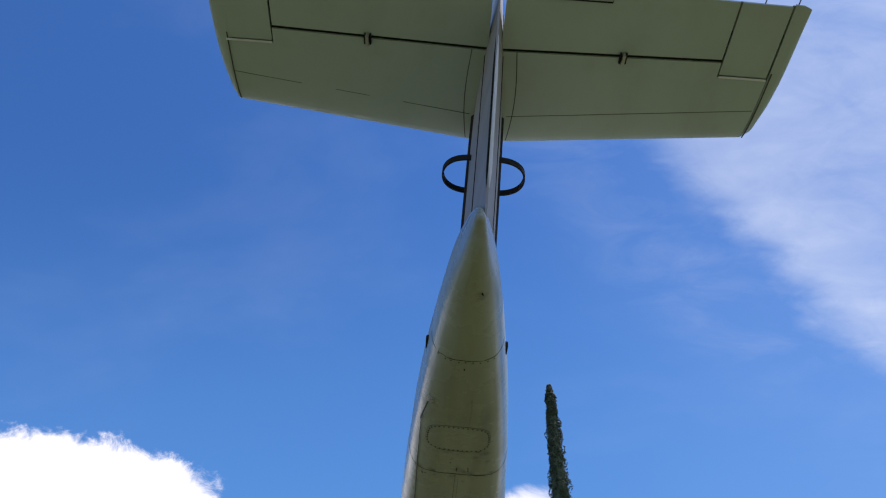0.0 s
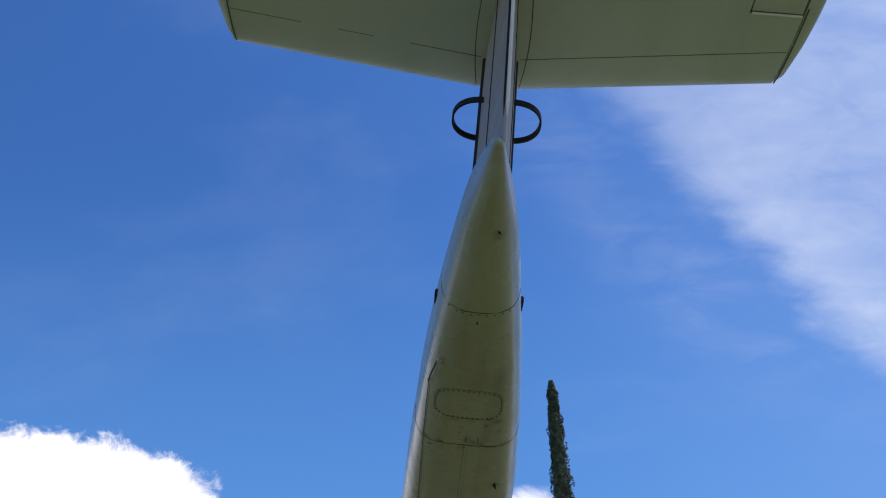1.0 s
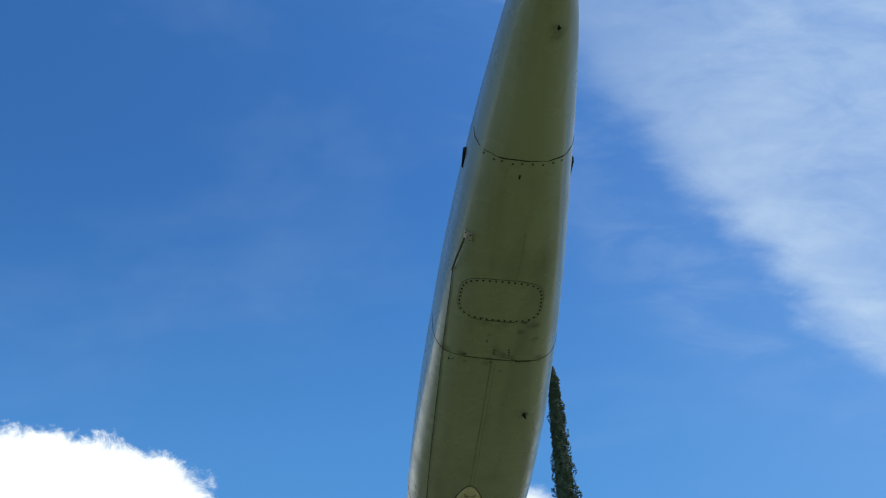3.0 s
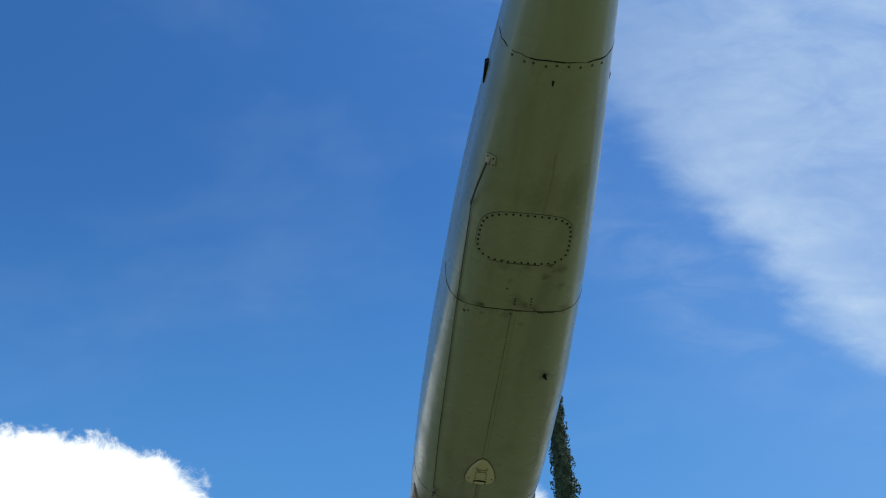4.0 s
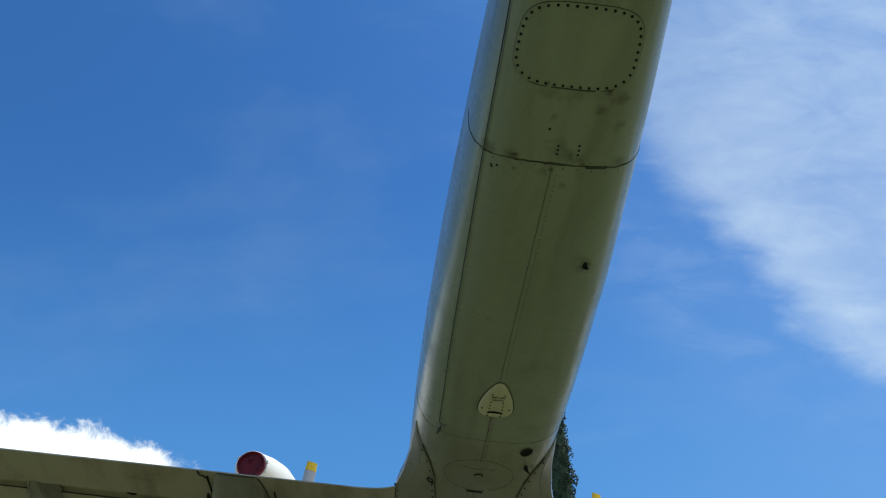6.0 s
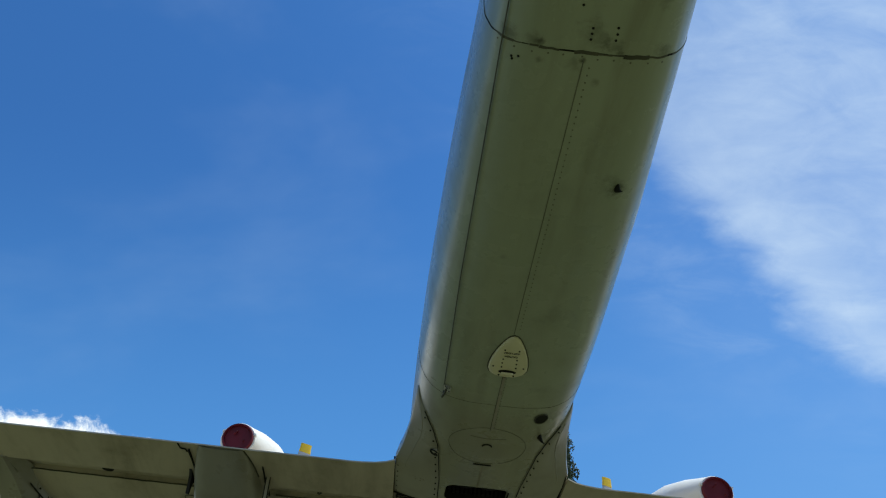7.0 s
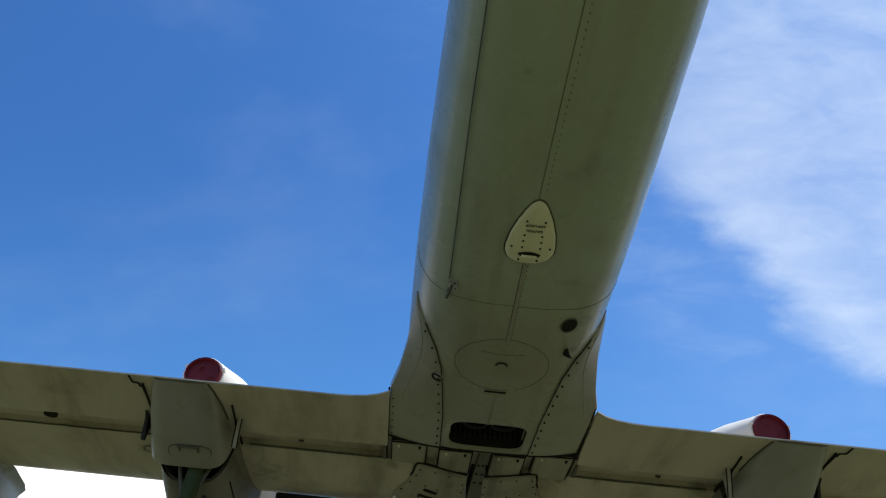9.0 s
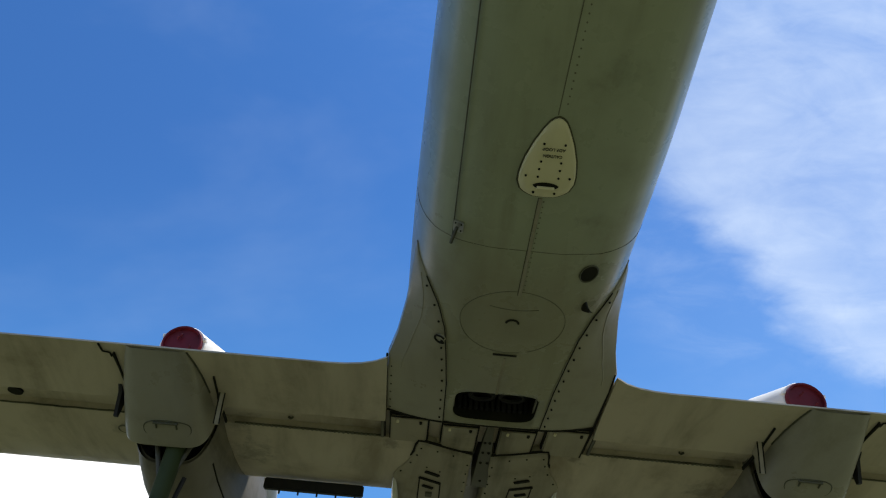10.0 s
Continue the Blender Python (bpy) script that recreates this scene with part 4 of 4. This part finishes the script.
# hinge knuckles, grimy and uneven
for sx in (-1, 1):
    bm = bmesh.new()
    for x in np.arange(0.74, 1.64, 0.03):
        d = 0.003 * noise.noise((x * 31, sx, 4))
        box(bm, (sx * x - 0.007, 5.139 + d, 4.016 + d), (sx * x + 0.007, 5.150, 4.032))
    tagged(part("piano_hinge", bm, SEAM, FLAPS[sx]), kind="stuff")

# dark recess behind the wing's middle, cut through the hull, with ribs inside
shape = rounded(0.0, 4.582, 0.255, 0.185, 0.42)
cutter = part("cutter", loft([[(x, y, z) for x, y in shape] for z in (3.8, 4.16)]), GAP, aircraft)
bpy.context.view_layer.update()
cut = fuselage.modifiers.new("cut", "BOOLEAN")
cut.operation, cut.object, cut.solver = "DIFFERENCE", cutter, "MANIFOLD"
carved = bpy.data.meshes.new_from_object(fuselage.evaluated_get(bpy.context.evaluated_depsgraph_get()))
fuselage.modifiers.clear()
fuselage.data = carved
bpy.data.objects.remove(cutter)
lining = [[(x * f, 4.585 + (y - 4.585) * f, z) for x, y in shape] for f, z in ((0.995, 4.005), (0.99, 4.15), (0.6, 4.153), (0.2, 4.153), (0.002, 4.153))]
well = part("belly_recess", loft(lining, cap=False), GAP, aircraft, "dark recess with a ribbed rubber lining")
for k in range(13):
    x = -0.21 + 0.42 * k / 12
    part("rib", box(bmesh.new(), (x - 0.011, 4.715, 4.06), (x + 0.011, 4.752, 4.145), 0.003), DARK, well)
for x in (-0.08, 0.11):
    part("boss", tube([(x + 0.075 * math.cos(t), 4.62 + 0.055 * math.sin(t), 4.10) for t in np.linspace(0, 2 * math.pi, 17)], 0.016, 6), DARK, well)

# step across the belly, row of hinged panels, and the skin plates with louvres ahead of it
def step_z(x):
    return 3.984 + 0.056 * (max(abs(x) - 0.3, 0) / 0.366) ** 1.7


part("step_edge", loft([[(x, 4.788, step_z(x) + 0.008), (x, 4.805, step_z(x) + 0.008), (x, 4.805, 4.14), (x, 4.788, 4.14)] for x in np.linspace(-0.66, 0.66, 15)]), SOOT, fuselage)
part("step_gap", tube([(x, 4.797, step_z(x)) for x in np.linspace(-0.665, 0.665, 21)], 0.008, 6), GAP, fuselage)
part("panel_bay", box(bmesh.new(), (-0.672, 4.806, 4.05), (0.672, 5.155, 4.13)), WINGPAINT, aircraft, "olive-brown wing skin between the hinged panels")
for x0, x1, y0, y1 in ((-0.635, -0.397, 4.833, 5.148), (-0.297, -0.072, 4.885, 5.215), (0.078, 0.302, 4.885, 5.235), (0.375, 0.635, 4.825, 5.172)):
    p = part("hinged_panel", box(bmesh.new(), (x0, y0, 4.000), (x1, y1, 4.049), 0.007), PLATE, aircraft)
    part("panel_gap", box(bmesh.new(), (x0 - 0.009, y0 - 0.013, 4.02), (x1 + 0.012, y1 + 0.009, 4.056)), GAP, p)
    part("panel_lip", tube([(x0, y0 - 0.004, 4.008), (x1 + 0.004, y0 - 0.004, 4.008), (x1 + 0.004, y1, 4.008)], 0.0055, 6), GAP, p)
    for xc, mat in ((x0 + 0.045, CREAM), (x1 - 0.045, GAP)):
        part("catch", box(bmesh.new(), (xc - 0.009, y0 + 0.022, 3.992), (xc + 0.009, y0 + 0.055, 4.004), 0.003), mat, p)
for sx in (-1, 1):
    # hanging belly fairing, its plate bevelled, aft edge slanting outwards
    out = [(0.062, 5.25), (0.20, 5.205), (0.38, 5.128), (0.428, 5.122), (0.444, 5.18), (0.455, 5.28), (0.495, 5.40), (0.56, 5.53), (0.592, 5.61), (0.598, 5.76), (0.598, 7.2), (0.062, 7.2)]
    mx, my = 0.33, 6.1

    def inset(d, z):
        return [(sx * (x + d * (1 if x < mx else -1)) - 0.012, y + d * (1 if y < my else -1), z) for x, y in out]
    plate = part("belly_plate", loft([inset(0.0, 4.12), inset(0.0, 3.985), inset(0.004, 3.975), inset(0.012, 3.97), inset(0.03, 3.968)]), PLATE, aircraft, "riveted belly plate with louvres")
    part("plate_gap", tube([(sx * (x + 0.004 * (1 if x > mx else 0)) - 0.012, y - 0.006, 4.0) for x, y in out[:10]], 0.009, 6), GAP, plate)

    def slat(x0, y0, x1, y1, half):
        way = Vector((x1 - x0, y1 - y0, 0)).normalized()
        across = Vector((-way.y, way.x, 0)) * half
        a, b = Vector((x0, y0, 0)), Vector((x1, y1, 0))
        return loft([[(sx * q.x - 0.012, q.y, z) for q in (a - across, b - across, b + across, a + across)] for z in (3.972, 3.957)])
    part("louvre", slat(0.268, 5.565, 0.365, 5.508, 0.013), GAP, plate)
    part("louvre", slat(0.252, 5.69, 0.405, 5.612, 0.010), GAP, plate)
    part("louvre", slat(0.30, 5.785, 0.375, 5.745, 0.012), GAP, plate)
    part("small_door", tube([(sx * 0.243 - 0.012, 6.05, 3.967), (sx * 0.25 - 0.012, 5.70, 3.967), (sx * 0.402 - 0.012, 5.622, 3.967), (sx * 0.405 - 0.012, 6.0, 3.967)], 0.005, 6), GAP, plate)
    part("latch", box(bmesh.new(), (sx * 0.325 - 0.037, 5.86, 3.955), (sx * 0.325 + 0.013, 5.93, 3.97), 0.004), SOOT, plate)
    spots = ((0.41, 5.165), (0.30, 5.19), (0.19, 5.235), (0.435, 5.27), (0.475, 5.395), (0.54, 5.54), (0.36, 5.445), (0.265, 5.50), (0.085, 5.36), (0.085, 5.5), (0.085, 5.64), (0.085, 5.8))
    studs([(sx * x - 0.012, y, 3.968) for x, y in spots], 0.0075, plate)
    # rounded bright lip of the fairing's outer edge
    part("fairing_lip", tube([(sx * 0.585 - 0.012, 5.68, 3.975), (sx * 0.578 - 0.012, 5.78, 3.955), (sx * 0.572 - 0.012, 5.92, 3.94), (sx * 0.575 - 0.012, 6.2, 3.94)], 0, 10, radii=[0.008, 0.02, 0.026, 0.026]), METAL, plate)
bm = loft([[(0.012 + a * sx, y, z) for sx, z in ((-1, 4.13), (1, 4.13), (1, zb), (-1, zb))] for y, a, zb in ((4.86, 0.020, 4.03), (5.2, 0.040, 3.995), (5.55, 0.052, 3.965), (5.68, 0.056, 3.96))])
rack = part("store_rack", bm, RACK, aircraft, "grey centre-line store rack")
studs([(x, y, table([(4.86, 4.03), (5.2, 3.995), (5.55, 3.965)], y, 1)) for x, y in ((-0.006, 5.08), (0.026, 5.08), (-0.008, 5.2), (0.032, 5.2), (-0.01, 5.33), (0.036, 5.33), (0.012, 5.58))], 0.012, rack)

# wing details
part("wing_vent", tube([(-3.115, 5.035, 4.075), (-3.115, 5.035, 4.046)], 0.048, 20), GAP, FLAPS[-1])
part("light_bar", box(bmesh.new(), (-1.56, 5.93, 3.918), (-0.82, 5.98, 4.0), 0.008), DARK, aircraft, "black light bar under the wing's front edge")
for k in range(5):
    x = -1.44 + 0.14 * k
    part("pin", tube([(x, 5.955, 3.925), (x, 5.955, 3.890)], 0.007, 6), DARK, aircraft)
for sx in (-1, 1):
    part("scoop", tube([(sx * 1.285, 5.055, 4.054), (sx * 1.30, 5.062, 4.046), (sx * 1.32, 5.058, 4.054)], 0.008, 6), SOOT, FLAPS[sx])
    rings = []
    for y, w, zb in ((4.87, 0.03, 3.985), (5.06, 0.10, 3.91), (5.35, 0.13, 3.82), (5.7, 0.14, 3.78), (6.1, 0.13, 3.78), (6.45, 0.08, 3.83), (6.6, 0.03, 3.9)):
        half = [(w + 0.06, 4.045), (w + 0.025, 4.0), (w + 0.008, 3.95 if zb < 3.93 else zb + 0.01), (w * 0.94, zb + 0.03), (w * 0.75, zb)]
        rings.append([(sx * 3.95 + x, y, z) for x, z in half] + [(sx * 3.95 - x, y, z) for x, z in half[::-1]])
    pyl = part("wing_pylon", loft(rings), PAINT, aircraft, "grey store pylon under the wing")
    xi = sx * 3.95 - sx * 0.148
    part("pylon_joint", tube([(xi, 5.25, 3.93), (xi, 5.45, 3.925), (xi, 5.9, 3.92)], 0.006, 6), GAP, pyl)
    part("pylon_joint", tube([(xi, 5.5, 3.925), (xi + sx * 0.01, 5.51, 3.84)], 0.005, 6), GAP, pyl)
    studs([(xi, y, 3.965) for y in (5.45, 5.65, 5.85)], 0.010, pyl)

# ---------------------------------------------------------------- surroundings

TREE_TOP = BANK @ (Vector((5.4, 30.2, 22.85)) * U)


def cypress(x, y, height):
    tree = tagged(new("cypress_tree"), "tall slender dark green columnar cypress", "tree")
    tree.location = (x, y, GROUND)
    part("trunk", tube([(0, 0, 0), (0.02, 0, height * 0.5), (0, 0, height * 0.97)], 0, 10, radii=[0.22, 0.12, 0.02]), BARK, tree, size=1)
    rng = random.Random(4)
    verts, faces = [], []

    def spray(c, out, ln, wd):
        side = out.cross((rng.random() - 0.5, rng.random() - 0.5, 0.3)).normalized()
        third = out.cross(side)
        k = len(verts)
        verts.extend([c - out * ln, c + side * wd, c + third * wd, c - side * wd, c - third * wd, c + out * ln])
        faces.extend([(k, k + 2, k + 1), (k, k + 3, k + 2), (k, k + 4, k + 3), (k, k + 1, k + 4), (k + 5, k + 1, k + 2), (k + 5, k + 2, k + 3), (k + 5, k + 3, k + 4), (k + 5, k + 4, k + 1)])

    def reach_at(down):
        wide = 0.22 + 0.092 * min(down, 9.0) ** 0.75 * (1 + 0.16 * noise.noise((0.3, 1.7, down * 0.8)))
        return wide * min(1.0, 0.5 + down * 0.6)

    # dense inner foliage
    rows = []
    for i in range(90):
        down = 0.15 + (height - 0.6) * i / 89
        row = []
        for k in range(14):
            a = 2 * math.pi * k / 14
            q = reach_at(down) * (0.70 + 0.25 * noise.noise((math.cos(a) * 2, math.sin(a) * 2, down * 2.2)))
            row.append((q * math.cos(a), q * math.sin(a), height - down))
        rows.append(row)
    part("inner_foliage", loft(rows), LEAF, tree, flat=True, size=1)
    # upright clumps of small sprays, with gaps between them
    for i in range(330):
        down = (i / 330) ** 1.35 * height * 0.92 + 0.12
        reach = reach_at(down)
        a = i * 2.4 + 0.8 * rng.random()
        ball = (0.15 + 0.15 * rng.random()) * min(1.0, 0.55 + down * 0.16)
        q = max(reach - ball * 0.75, 0.02) * (0.70 + 0.62 * rng.random() ** 2)
        c = Vector((q * math.cos(a), q * math.sin(a), height - down - 0.05))
        for _ in range(72):
            d = Vector((rng.gauss(0, 1), rng.gauss(0, 1), rng.gauss(0, 1))).normalized()
            p = c + Vector((d.x, d.y, d.z * 1.7)) * ball * (0.62 + 0.36 * rng.random())
            spray(p, (d * 0.6 + Vector((0, 0, 0.9))).normalized(), 0.032 + 0.028 * rng.random(), 0.026 + 0.026 * rng.random())
    me = bpy.data.meshes.new("crown")
    me.from_pydata(verts, [], faces)
    me.materials.append(LEAF)
    crown = new("crown", me)
    crown.parent = tree
    return tree


cypress(TREE_TOP.x, TREE_TOP.y, TREE_TOP.z - GROUND)


# plinths that carry the three wheels
for x, y, top in ((-2.0, 5.16, 2.265), (2.0, 5.16, 2.265), (0.0, 10.4, 2.4)):
    p = BANK @ (Vector((x, y, top)) * U)
    bm = loft([[(p.x + sx * a, p.y + sy * a, z) for sx, sy in ((-1, -1), (1, -1), (1, 1), (-1, 1))] for a, z in ((0.62, GROUND - 0.1), (0.62, GROUND + 0.25), (0.45, GROUND + 0.3), (0.42, p.z - 0.06), (0.40, p.z - 0.012))])
    tagged(part("plinth", bm, CONCRETE, size=1), "grey cast concrete plinth under an aircraft wheel", "plinth", "plinths")
noseleg = part("nose_leg", tube([(0, 10.2, 4.4), (0, 10.3, 3.4), (0, 10.4, 2.66)], 0, 12, radii=[0.07, 0.06, 0.05]), GREEN, aircraft)
ring = []
for k in range(32):
    t = 2 * math.pi * k / 32
    ring.append([(dx, 10.4 + r * math.cos(t), 2.66 + r * math.sin(t)) for dx, r in ((-0.07, 0.12), (-0.08, 0.2), (-0.05, 0.25), (0.05, 0.25), (0.08, 0.2), (0.07, 0.12))])
part("nose_wheel", loft(ring + [ring[0]], cap=False), DARK, aircraft)

# unseen belt of trees added all round to dim the low horizon light
rows = []
for level, (out, up) in enumerate(((0.0, -0.3), (-1.2, 1.2), (-0.8, 2.4), (0.8, 3.3), (3.0, 3.6), (5.0, 0.0))):
    row = []
    for k in range(220):
        a = 2 * math.pi * k / 220
        w = noise.noise((math.cos(a) * 7, math.sin(a) * 7, level * 0.6))
        w2 = noise.noise((math.cos(a) * 24, math.sin(a) * 24, level * 1.7))
        r = 48 + out + 2.0 * w + 0.9 * w2
        row.append((r * math.cos(a), 4 + r * math.sin(a), GROUND + up * (1 + 0.22 * w + 0.12 * w2)))
    rows.append(row)
tagged(part("backdrop", loft(rows, cap=False), LEAF, flat=True, size=1), "unseen dark green tree belt, added to dim light from the horizon", "trees", kind="structure")
